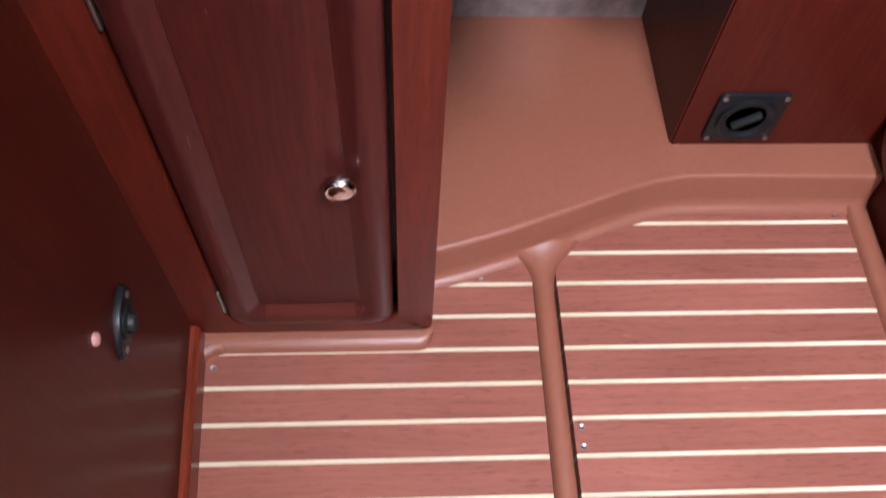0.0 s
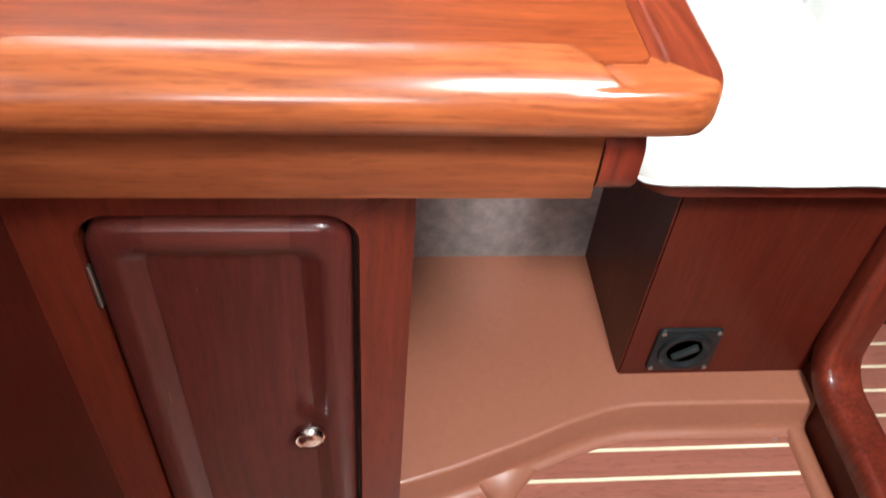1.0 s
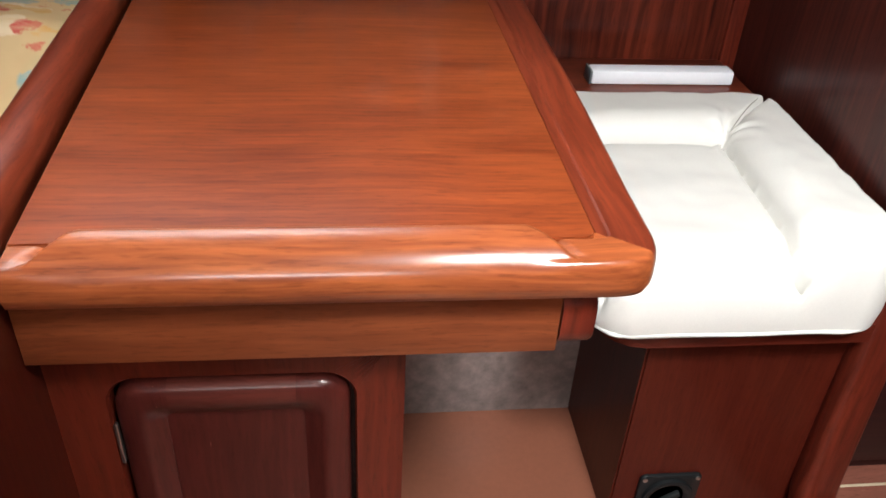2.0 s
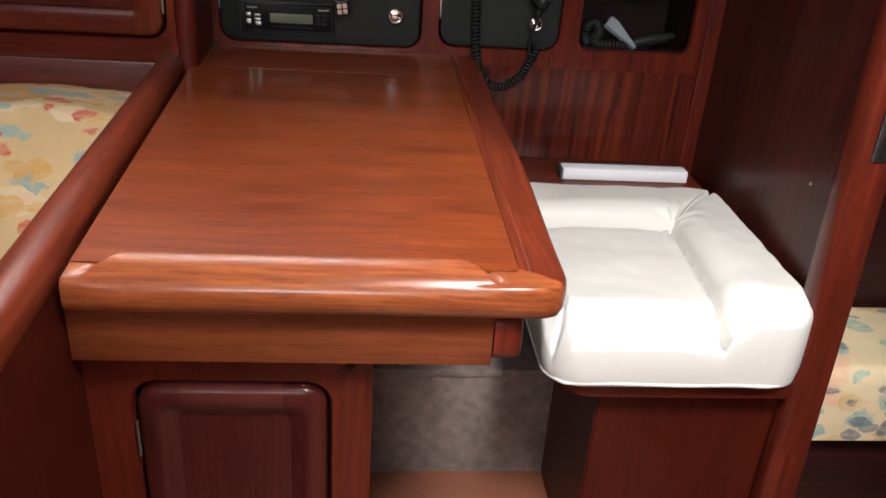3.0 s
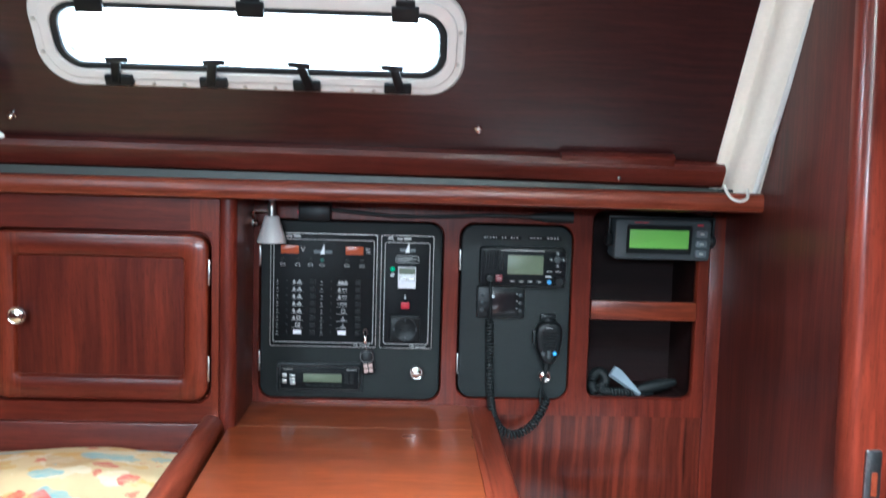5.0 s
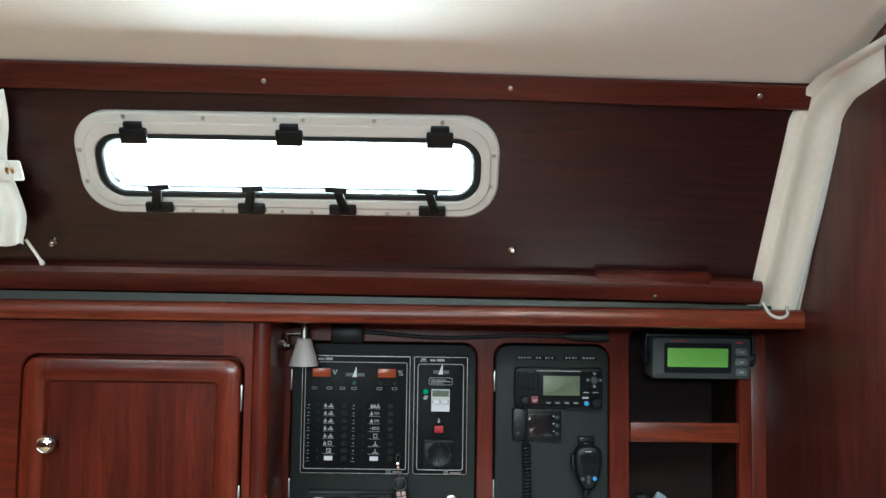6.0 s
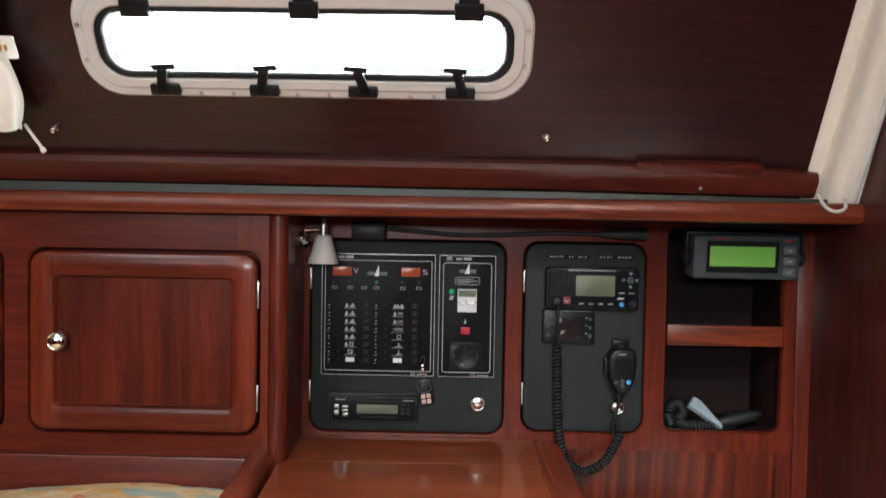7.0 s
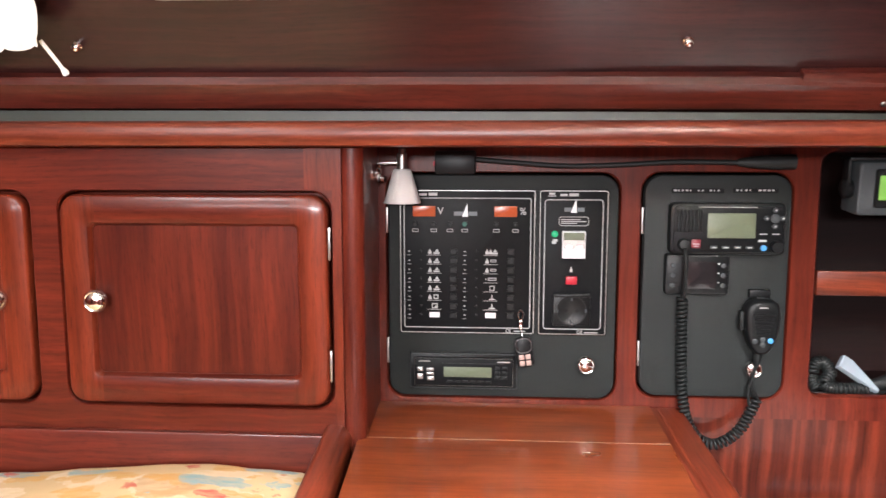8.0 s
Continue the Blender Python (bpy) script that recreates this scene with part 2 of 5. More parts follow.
FRONT_Z = wood("cabinet_front_veneer", (0.050, 0.0066, 0.0036), (0.108, 0.0165, 0.0074), "Z", 0.3, 0.22, 0.3, wide=0.3)
LED = glowing("green_led", (0.02, 0.55, 0.22), 0.4)
BLUE = plain("blue_key", (0.06, 0.28, 0.62), 0.4)
OPAL = plain("opal_glass", (0.62, 0.615, 0.60), 0.3)
STILE = wood("mahogany_stile", (0.052, 0.0074, 0.0040), (0.190, 0.0325, 0.0130), "Z", 0.3, 0.3, 0.6, band_size=40)
SCREEN = plain("dark_glass_screen", (0.016, 0.014, 0.015), 0.11)
DARKRED = plain("dark_red_key", (0.16, 0.012, 0.020), 0.4)
SETTEE = fabric("settee_fabric", (0.66, 0.49, 0.26), [((0.72, 0.62, 0.44), (9, 19, 19), 0.50, 0.6, 0.8), ((0.44, 0.25, 0.10), (6, 8, 8), 0.40, 0.34, 0.7), ((0.60, 0.34, 0.09), (11, 22, 22), 0.44, 0.6, 0.85), ((0.24, 0.40, 0.42), (8, 25, 25), 0.42, 0.45, 0.95), ((0.52, 0.08, 0.06), (14, 25, 25), 0.40, 0.42, 0.95)])
BUNK = fabric("bunk_fabric", (0.62, 0.50, 0.31), [((0.62, 0.34, 0.23), (5, 8, 8), 0.52, 0.5, 0.8), ((0.50, 0.32, 0.12), (11, 15, 15), 0.46, 0.6, 0.8), ((0.20, 0.33, 0.30), (15, 20, 20), 0.46, 0.5, 0.9), ((0.10, 0.13, 0.16), (18, 26, 26), 0.42, 0.42, 0.9)])


def glass(name):
    m, n, l, b = nodes_of(name)
    b.inputs["Transmission Weight"].default_value, b.inputs["Roughness"].default_value, b.inputs["IOR"].default_value = 1.0, 0.02, 1.45
    b.inputs["Base Color"].default_value = (0.93, 0.96, 0.96, 1)
    return m


GLASS = glass("acrylic_pane")


# ---- mesh helpers ----
# local axes of an upright face: u to the right, v up, d towards the cabin
def facing(x=0.0, y=0.0, z=0.0):
    return Matrix(((1, 0, 0, x), (0, 0, -1, y), (0, 1, 0, z), (0, 0, 0, 1)))


# the inclined cabin side: v runs up the slope
CO = Vector((0, -0.527, 0.850))
COAMING = Matrix(((1, 0, 0, 0), (0, CO.y, -CO.z, 1.217), (0, CO.z, CO.y, 1.421), (0, 0, 0, 1)))


def box(bm, x0, x1, y0, y1, z0, z1, bevel=0.0, seg=2):
    r = bmesh.ops.create_cube(bm, size=1.0)
    vs = r["verts"]
    for v in vs:
        v.co = Vector(((x0 + x1) / 2 + v.co.x * (x1 - x0), (y0 + y1) / 2 + v.co.y * (y1 - y0), (z0 + z1) / 2 + v.co.z * (z1 - z0)))
    if bevel:
        es = list({e for v in vs for e in v.link_edges})
        bmesh.ops.bevel(bm, geom=es, offset=bevel, segments=seg, profile=0.5, affect="EDGES")
    return bm


def fresh(*boxes, bevel=0.002, seg=2):
    bm = bmesh.new()
    for b in boxes:
        box(bm, *b, bevel, seg)
    return bm


def rr(u0, u1, v0, v1, r, n=6):
    """A rounded rectangle, anticlockwise."""
    r = min(r, (u1 - u0) / 2 - 1e-4, (v1 - v0) / 2 - 1e-4)
    pts = []
    for cu, cv, a in ((u1 - r, v0 + r, -90), (u1 - r, v1 - r, 0), (u0 + r, v1 - r, 90), (u0 + r, v0 + r, 180)):
        for i in range(n + 1):
            t = radians(a + 90 * i / n)
            pts.append((cu + r * math.cos(t), cv + r * math.sin(t)))
    return pts


def rings(bm, loops, close=False, cap0=True, cap1=True, wrap=True):
    """Quads between successive loops of equal length."""
    rows = [[bm.verts.new(p) for p in lp] for lp in loops]
    pairs = list(zip(rows, rows[1:])) + ([(rows[-1], rows[0])] if close else [])
    for a, b in pairs:
        k = len(a)
        for i in range(k if wrap else k - 1):
            j = (i + 1) % k
            bm.faces.new((a[i], a[j], b[j], b[i]))
    if not close:
        if cap0:
            bm.faces.new(rows[0][::-1])
        if cap1:
            bm.faces.new(rows[-1])
    return rows


def slab(bm, u0, u1, v0, v1, r, d0, d1, edge=0.002, n=6):
    """A rounded plate from depth d0 to d1 with a softened front edge."""
    rings(bm, [[(u, v, d0) for u, v in rr(u0, u1, v0, v1, r, n)],
               [(u, v, d1 - edge) for u, v in rr(u0, u1, v0, v1, r, n)],
               [(u, v, d1 - edge * 0.3) for u, v in rr(u0 + edge * 0.3, u1 - edge * 0.3, v0 + edge * 0.3, v1 - edge * 0.3, r, n)],
               [(u, v, d1) for u, v in rr(u0 + edge, u1 - edge, v0 + edge, v1 - edge, max(r - edge, 0.0005), n)]])
    return bm


def holed(bm, u0, u1, v0, v1, hole, d0, d1, n=6):
    """A plate with a rounded hole (hu0, hu1, hv0, hv1, r) right through it."""
    inner, outer = rr(*hole, n), rr(u0, u1, v0, v1, 0.0002, n)
    rings(bm, [[(u, v, d) for u, v in lp] for lp, d in ((inner, d0), (inner, d1 - 0.003), (rr(hole[0] - 0.002, hole[1] + 0.002, hole[2] - 0.002, hole[3] + 0.002, hole[4], n), d1), (outer, d1), (outer, d0))], close=True)
    return bm


def frame_ring(bm, o, i, d0, d1, edge=0.002, n=6):
    """A raised ring between the outer and the inner rounded rectangle."""
    def g(s, k):
        return rr(s[0] + k, s[1] - k, s[2] + k, s[3] - k, max(s[4] - k, 0.001), n)
    rings(bm, [[(u, v, d) for u, v in lp] for lp, d in ((g(o, 0), d0), (g(o, 0), d1 - edge), (g(o, edge), d1), (g(i, -edge), d1), (g(i, 0), d1 - edge), (g(i, 0), d0))], close=True)
    return bm


def lathe(bm, prof, n=20):
    """A turned form about the d axis; prof is (radius, d)."""
    rings(bm, [[(r * math.cos(2 * math.pi * i / n), r * math.sin(2 * math.pi * i / n), d) for i in range(n)] for r, d in prof])
    return bm


def tube(bm, pts, r, n=8):
    """A round rod along a line of points; r may be a list."""
    pts = [Vector(p) for p in pts]
    side = Vector((0.3, 0.5, 0.81))
    loops = []
    for i, p in enumerate(pts):
        t = (pts[min(i + 1, len(pts) - 1)] - pts[max(i - 1, 0)]).normalized()
        a = (side - t * side.dot(t)).normalized()
        side, b = a, t.cross(a)
        q = r[i] if isinstance(r, (list, tuple)) else r
        loops.append([p + a * q * math.cos(2 * math.pi * k / n) + b * q * math.sin(2 * math.pi * k / n) for k in range(n)])
    rings(bm, loops)
    return bm


def glide(pts, n):
    """A smooth line (Catmull-Rom) through points."""
    pts = [Vector(p) for p in pts]
    pts = [2 * pts[0] - pts[1]] + pts + [2 * pts[-1] - pts[-2]]
    out = []
    for i in range(1, len(pts) - 2):
        a, b, c, d = pts[i - 1:i + 3]
        for k in range(n):
            t = k / n
            out.append(0.5 * ((2 * b) + (c - a) * t + (2 * a - 5 * b + 4 * c - d) * t * t + (3 * b - a - 3 * c + d) * t ** 3))
    return out + [pts[-2]]


def mesh_of(name, bm, material, m=None, angle=35):
    if m is not None:
        bm.transform(m)
    bmesh.ops.recalc_face_normals(bm, faces=bm.faces)
    me = bpy.data.meshes.new(name)
    bm.to_mesh(me)
    bm.free()
    me.materials.append(material)
    me.polygons.foreach_set("use_smooth", [True] * len(me.polygons))
    me.set_sharp_from_angle(angle=radians(angle))
    return me


def thing(name, place, label, category, group="", kind=""):
    """An Empty at the thing's base."""
    e = new(name)
    e.empty_display_size = 0.05
    e.matrix_world = pose(*place)
    return tagged(e, label, category, group, kind)


def part(name, bm, material, parent, label="", m=None, angle=35):
    ob = new(name, mesh_of(name, bm, material, m, angle))
    ob.parent = parent
    base = Matrix.Identity(4)
    p = parent
    while p is not None:
        base = p.matrix_basis @ base if p.parent is None else base
        p = p.parent
    ob.matrix_parent_inverse = base.inverted() if parent.parent is None else Matrix.Identity(4)
    return tagged(ob, label)


def solid(name, bm, material, label, category, group="", kind="", m=None, angle=35):
    return tagged(new(name, mesh_of(name, bm, material, m, angle)), label, category, group, kind)


def letters(text, size, depth=0.0004):
    cu = bpy.data.curves.new("letters", "FONT")
    cu.body, cu.size, cu.extrude, cu.align_x, cu.align_y = text, size, depth, "CENTER", "CENTER"
    cu.resolution_u = 3
    ob = new("letters", cu)
    bm = bmesh.new()
    me = bpy.data.meshes.new_from_object(ob.evaluated_get(bpy.context.evaluated_depsgraph_get()))
    bm.from_mesh(me)
    bpy.data.objects.remove(ob)
    bpy.data.meshes.remove(me)
    bpy.data.curves.remove(cu)
    return bm


# ---- setting ----
def wall_x(y):
    """The partition's face towards the table: it runs a little out of square."""
    return -0.250 - 0.052 * (y - 0.45)


def bulk_x(y):
    """The bulkhead's face towards the table."""
    return 0.722 + 0.075 * (y - 0.76)


def prism(bm, poly, z0, z1):
    rings(bm, [[(x, y, z0) for x, y in poly], [(x, y, z1) for x, y in poly]])
    return bm


# ceiling: a bowed headliner with the companionway and an added, unseen hatch cut through it
def ceiling_z(x, y):
    """Bowed athwart, and a little lower towards the bulkhead."""
    return (1.719 + 0.15 * (1 - (y / 1.034) ** 2) if y > 0 else 1.869) - 0.011 * min(max(x + 0.7, 0), 1.6)


def build_ceiling():
    bm = bmesh.new()
    xs = [-2.4, -1.3, -0.8, 0.27, 0.65, 2.2]
    ys = [-1.75, -0.8, -0.6, 0.0, 0.1, 0.2, 0.4, 0.6, 0.75, 0.88, 0.97, 1.034]
    top = {}
    for i, x in enumerate(xs):
        for j, y in enumerate(ys):
            for k in (0, 1):
                top[i, j, k] = bm.verts.new((x, y, ceiling_z(x, y) + 0.04 * k))
    def open_cell(i, j):
        return (i == 3 and 1 <= j < 3) or (i == 1 and j == 2)
    cells = {(i, j) for i in range(len(xs) - 1) for j in range(len(ys) - 1) if not open_cell(i, j)}
    for i, j in cells:
        for k in (0, 1):
            q = [top[i, j, k], top[i + 1, j, k], top[i + 1, j + 1, k], top[i, j + 1, k]]
            bm.faces.new(q if k else q[::-1])
        for (a, b), nb in ((((i, j), (i + 1, j)), (i, j - 1)), (((i + 1, j), (i + 1, j + 1)), (i + 1, j)), (((i + 1, j + 1), (i, j + 1)), (i, j + 1)), (((i, j + 1), (i, j)), (i - 1, j))):
            if nb not in cells:
                bm.faces.new((top[(*a, 0)], top[(*b, 0)], top[(*b, 1)], top[(*a, 1)]))
    return bm


solid("ceiling", build_ceiling(), LINER, "cream vinyl headliner, softly bowed towards the cabin side", "ceiling", kind="structure", angle=60)

# unseen deep baffle above the companionway opening, added to dim the cabin's left side
solid("trim_light_baffle", fresh((0.23, 0.27, -0.84, 0.04, 1.885, 2.26), (0.65, 0.69, -0.84, 0.04, 1.885, 2.26), (0.2701, 0.6499, 0.0, 0.04, 1.885, 2.26), (0.2701, 0.6499, -0.84, -0.80, 1.885, 2.26), bevel=0.004), LINER, "unseen cream baffle added round the companionway opening to narrow its light", "trim", kind="structure")

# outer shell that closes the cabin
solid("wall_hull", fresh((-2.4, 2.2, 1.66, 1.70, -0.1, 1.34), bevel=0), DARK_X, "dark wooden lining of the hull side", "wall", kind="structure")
# the gaps in wall_opposite are unseen, added to go with the fill lamps
solid("wall_opposite", fresh((-2.4, 2.2, -1.79, -1.75, -0.1, 1.48), (-2.4, 2.2, -1.79, -1.75, 1.66, 1.95), (-2.4, -1.7, -1.79, -1.75, 1.48, 1.66), (-1.0, -0.6, -1.79, -1.75, 1.48, 1.66), (0.2, 2.2, -1.79, -1.75, 1.48, 1.66), bevel=0), MAH_X, "mahogany lining of the far cabin side", "wall", kind="structure")
solid("wall_forward", fresh((-2.44, -2.4, -1.79, 1.7, -0.1, 1.95), bevel=0), MAH_Z, "mahogany forward bulkhead of the cabin", "wall", kind="structure")
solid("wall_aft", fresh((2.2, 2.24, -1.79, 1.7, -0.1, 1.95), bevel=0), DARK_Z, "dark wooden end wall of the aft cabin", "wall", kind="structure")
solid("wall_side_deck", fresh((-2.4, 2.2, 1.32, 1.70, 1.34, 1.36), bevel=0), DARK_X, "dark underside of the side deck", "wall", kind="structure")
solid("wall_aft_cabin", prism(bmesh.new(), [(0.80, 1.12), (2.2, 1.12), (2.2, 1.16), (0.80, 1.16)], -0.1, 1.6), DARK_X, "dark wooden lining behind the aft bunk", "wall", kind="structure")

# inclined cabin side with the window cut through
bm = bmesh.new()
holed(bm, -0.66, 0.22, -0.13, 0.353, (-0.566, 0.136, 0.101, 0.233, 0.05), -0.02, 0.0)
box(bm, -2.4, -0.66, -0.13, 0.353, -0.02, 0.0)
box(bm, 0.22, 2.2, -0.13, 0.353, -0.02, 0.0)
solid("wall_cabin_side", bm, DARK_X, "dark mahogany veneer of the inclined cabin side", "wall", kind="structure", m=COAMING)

bm = bmesh.new()
rings(bm, [[(x, v, d) for v, d in ((v0, 0.001), (v0, 0.015), (v0 + 0.003, 0.018), (v1 - 0.003, 0.018), (v1, 0.015), (v1, 0.001))] for x, v0, v1 in ((-2.4, 0.322, 0.372), (-0.71, 0.3085, 0.357), (0.0, 0.303, 0.3475), (0.697, 0.291, 0.334))])
top_trim = solid("trim_upper", bm, TRIM_X, "red mahogany batten along the headliner's edge", "trim", kind="structure", m=COAMING)
for x, v in ((-0.72, 0.334), (-0.247, 0.329), (0.176, 0.323), (0.607, 0.317)):
    part("screw", lathe(bmesh.new(), [(0.0045, 0.0), (0.0045, 0.002), (0.003, 0.003)], 10), STEEL, top_trim, "small steel screw", COAMING @ Matrix.Translation((x, v, 0.018)))

bm = bmesh.new()
rings(bm, [[(x, v0 + dv, d) for dv, d in ((0, 0.001), (0, 0.018), (0.006, 0.024), (v1 - v0 - 0.008, 0.024), (v1 - v0, 0.016), (v1 - v0, 0.001))] for x, v0, v1 in ((-2.4, -0.098, -0.032), (-0.83, -0.095, -0.041), (0.30, -0.099, -0.046), (0.689, -0.105, -0.058))])
low_trim = solid("trim_lower", bm, TRIM_X, "mahogany fiddle at the foot of the cabin side", "trim", kind="structure", m=COAMING)
part("screw", lathe(bmesh.new(), [(0.004, 0.0), (0.004, 0.002), (0.003, 0.003)], 10), STEEL, low_trim, "small steel screw", COAMING @ Matrix.Translation((0.481, -0.086, 0.024)))
part("splice", fresh((0.362, 0.586, -0.066, -0.040, 0.001, 0.020), bevel=0.002), TRIM_X, low_trim, "short spliced piece of batten", COAMING)

def extrusion():
    bm = bmesh.new()
    rings(bm, [[(x, 1.236, 1.3129), (x, 1.236, z), (x, 1.244, z), (x, 1.244, 1.3129)] for x, z in ((-2.4, 1.332), (-0.50, 1.328), (0.25, 1.324), (0.74, 1.319))])
    return bm


# shelf beam over cupboards and instruments
bm = bmesh.new()
rings(bm, [[(x, y, z) for y, z in ((1.215, 1.2745), (1.204, 1.277), (1.2, 1.284), (1.2, 1.302), (1.204, 1.309), (1.213, 1.3125), (1.47, 1.3125), (1.47, 1.2745))] for x in (-2.4, 0.757)])
solid("trim_shelf_beam", bm, BEAM_X, "glossy mahogany beam under the side deck", "beam", kind="structure")
solid("trim_extrusion", extrusion(), SLIT, "thin grey extrusion in the gap above the beam", "trim", kind="structure")

# instrument wall: one board with openings, veneer below
for wall_name, ua, ub, hole in (("wall_switches", -0.300, 0.166, (-0.258, 0.146, 0.828, 1.229, 0.032)), ("wall_radio", 0.166, 0.454, (0.182, 0.434, 0.836, 1.230, 0.032)), ("wall_shelf", 0.454, 0.742, (0.478, 0.717, 0.842, 1.264, 0.022))):
    solid(wall_name, holed(bmesh.new(), ua, ub, 0.80, 1.273, hole, -0.02, 0), MAH_Z, "mahogany board framing the instruments", "wall", kind="structure", m=facing(0, 1.44, 0))
bm = bmesh.new()
box(bm, -0.3, 0.742, 0.3, 0.7995, -0.02, -0.004)
solid("wall_seat_back", bm, RIBBON, "ribbon-striped mahogany veneer behind the seat", "wall", kind="structure", m=facing(0, 1.44, 0))
solid("trim_post", fresh((0.742, 0.792, 1.434, 1.46, 0.3, 1.2735), bevel=0.0015), MAH_Z, "narrow mahogany post in the corner", "trim", kind="structure")

# inside of the niche, the recess's shade put into its wood colour
solid("wall_niche", holed(bmesh.new(), 0.455, 0.741, 0.801, 1.272, (0.4735, 0.7215, 0.8375, 1.268, 0.012), -0.19, -0.022), NICHE_SHADE, "wooden lining of the open niche, darkened for the shade inside", "niche", kind="structure", m=facing(0, 1.44, 0))
solid("wall_niche_back", fresh((0.455, 0.741, 1.6305, 1.645, 0.80, 1.272), bevel=0), NICHE_SHADE, "wooden back of the open niche, darkened for the shade inside", "niche", kind="structure")
niche_shelf = solid("niche_shelf", fresh((0.4738, 0.7212, 1.446, 1.628, 1.022, 1.034), (0.479, 0.716, 1.434, 1.4455, 1.022, 1.064), bevel=0.002), BEAM_X, "mahogany shelf with a raised lip in the niche", "shelf")

# partition between table and settee, with its rail
bm = bmesh.new()
y0, y1 = -0.7, 1.243
prism(bm, [(wall_x(y0), y0), (wall_x(y1), y1), (wall_x(y1) - 0.036, y1), (wall_x(y0) - 0.036, y0)], 0.0, 0.81)
solid("wall_partition", bm, LOW_Z, "mahogany half-height partition beside the settee", "wall", kind="structure")
bm = bmesh.new()
sec = [(0.001, 0.803), (0.0035, 0.812), (0.003, 0.823), (-0.0005, 0.832), (-0.007, 0.8385), (-0.014, 0.8415), (-0.019, 0.8425), (-0.028, 0.8430), (-0.034, 0.8415), (-0.0390, 0.8365), (-0.0415, 0.828), (-0.0410, 0.815), (-0.037, 0.804)]
rings(bm, [[(wall_x(y) + o, y, z) for o, z in sec] for y in (-0.7, 0.2, 0.7, 1.252)])
solid("trim_partition_rail", bm, RAIL_Y, "rounded glossy mahogany rail along the partition", "rail", kind="structure", angle=60)
bm = bmesh.new()
rings(bm, [[(wall_x(y) + o, y, z) for o, z in ((0.0, 0.0), (0.011, 0.0), (0.011, 0.040), (0.006, 0.047), (0.0, 0.047))] for y in (-0.7, 0.495)])
solid("baseboard", bm, RAIL_Y, "thin mahogany skirting along the partition", "baseboard", kind="structure")

# bulkhead with the doorway to the aft cabin
bm = bmesh.new()
prism(bm, [(bulk_x(0.80), 0.80), (bulk_x(1.66), 1.66), (bulk_x(1.66) + 0.03, 1.66), (bulk_x(0.80) + 0.03, 0.80)], -0.05, 1.90)
solid("wall_bulkhead", bm, DARK_Z, "dark varnished mahogany bulkhead behind the seat", "wall", kind="structure")
bm = bmesh.new()
prism(bm, [(0.725, -1.75), (0.725, 0.80), (0.755, 0.80), (0.755, -1.75)], -0.05, 0.09)
prism(bm, [(0.725, -1.75), (0.725, 0.10), (0.755, 0.10), (0.755, -1.75)], 0.09, 1.90)
prism(bm, [(0.725, 0.10), (0.725, 0.80), (0.755, 0.80), (0.755, 0.10)], 1.72, 1.90)
solid("wall_doorway", bm, LOW_Z, "mahogany wall round the aft cabin's doorway", "wall", kind="structure")
# door frame: jamb, rounded foot and sill in one run
path = [(0.79, 1.73), (0.765, 1.1), (0.742, 0.55), (0.733, 0.30), (0.727, 0.17)] + [(0.727 - 0.045 * (1 - math.cos(radians(a))), 0.165 - 0.045 * math.sin(radians(a))) for a in (15, 35, 55, 75, 90)] + [(0.5, 0.12), (0.12, 0.12)]
bm = bmesh.new()
loops = []
for i, (y, z) in enumerate(path):
    p, q = path[max(i - 1, 0)], path[min(i + 1, len(path) - 1)]
    t = Vector((0, q[0] - p[0], q[1] - p[1])).normalized()
    w = Vector((0, -t.z, t.y))
    c = Vector((0, y, z))
    loops.append([c + w * a + Vector((x, 0, 0)) for x, a in ((0.713, 0.044), (0.709, 0.039), (0.709, 0.010), (0.713, 0.003), (0.722, 0.0), (0.762, 0.0), (0.770, 0.006), (0.770, 0.038), (0.766, 0.044))])
rings(bm, loops)
door_1 = solid("door_1", bm, MAH_Z, "moulded mahogany door frame with a rounded foot", "door frame", kind="structure", angle=50)
strike = part("strike_plate", slab(bmesh.new(), -0.012, 0.012, -0.05, 0.05, 0.004, 0.0, 0.003), WORN, door_1, "worn steel strike plate", facing(0.742, 0.7545, 0.905))
part("latch_hole", slab(bmesh.new(), -0.003, 0.007, -0.018, 0.018, 0.002, 0.003, 0.0042), BEAM_X, strike, "latch opening with bare wood showing", facing(0.742, 0.7545, 0.905))

# moulded brown sole: ledge, footwell floor and ribs between the floor panels
bm = bmesh.new()
front = [(0.04, 0.590), (0.10, 0.606), (0.17, 0.628), (0.25, 0.658), (0.33, 0.690), (0.385, 0.708), (0.43, 0.716), (0.50, 0.717), (0.722, 0.714)]
prof = [(0.002, 0.0650), (-0.0020, 0.0644), (-0.0048, 0.0622), (-0.0062, 0.0585), (-0.0100, 0.0200), (-0.0135, 0.0090), (-0.0195, 0.0030), (-0.030, 0.0015), (-0.030, -0.03)]
loops = []
for x, y in front:
    loops.append([(x + 0.0, 1.06, 0.065)] + [(x, y + o, z) for o, z in prof])
rings(bm, loops, cap0=False, cap1=False, wrap=False)
solid("floor_ledge", bm, GELCOAT, "moulded brown ledge and footwell sole", "floor", kind="structure", angle=50)
solid("wall_footwell", fresh((0.0, 0.48, 1.03, 1.05, 0.03, 0.30), bevel=0.003), HULL, "mottled grey lining at the back of the footwell", "wall", kind="structure")
solid("trim_footwell", fresh((0.0, 0.48, 1.025, 1.44, 0.3005, 0.318), bevel=0.003), HULL, "lip above the footwell lining", "trim", kind="structure")
bm = bmesh.new()
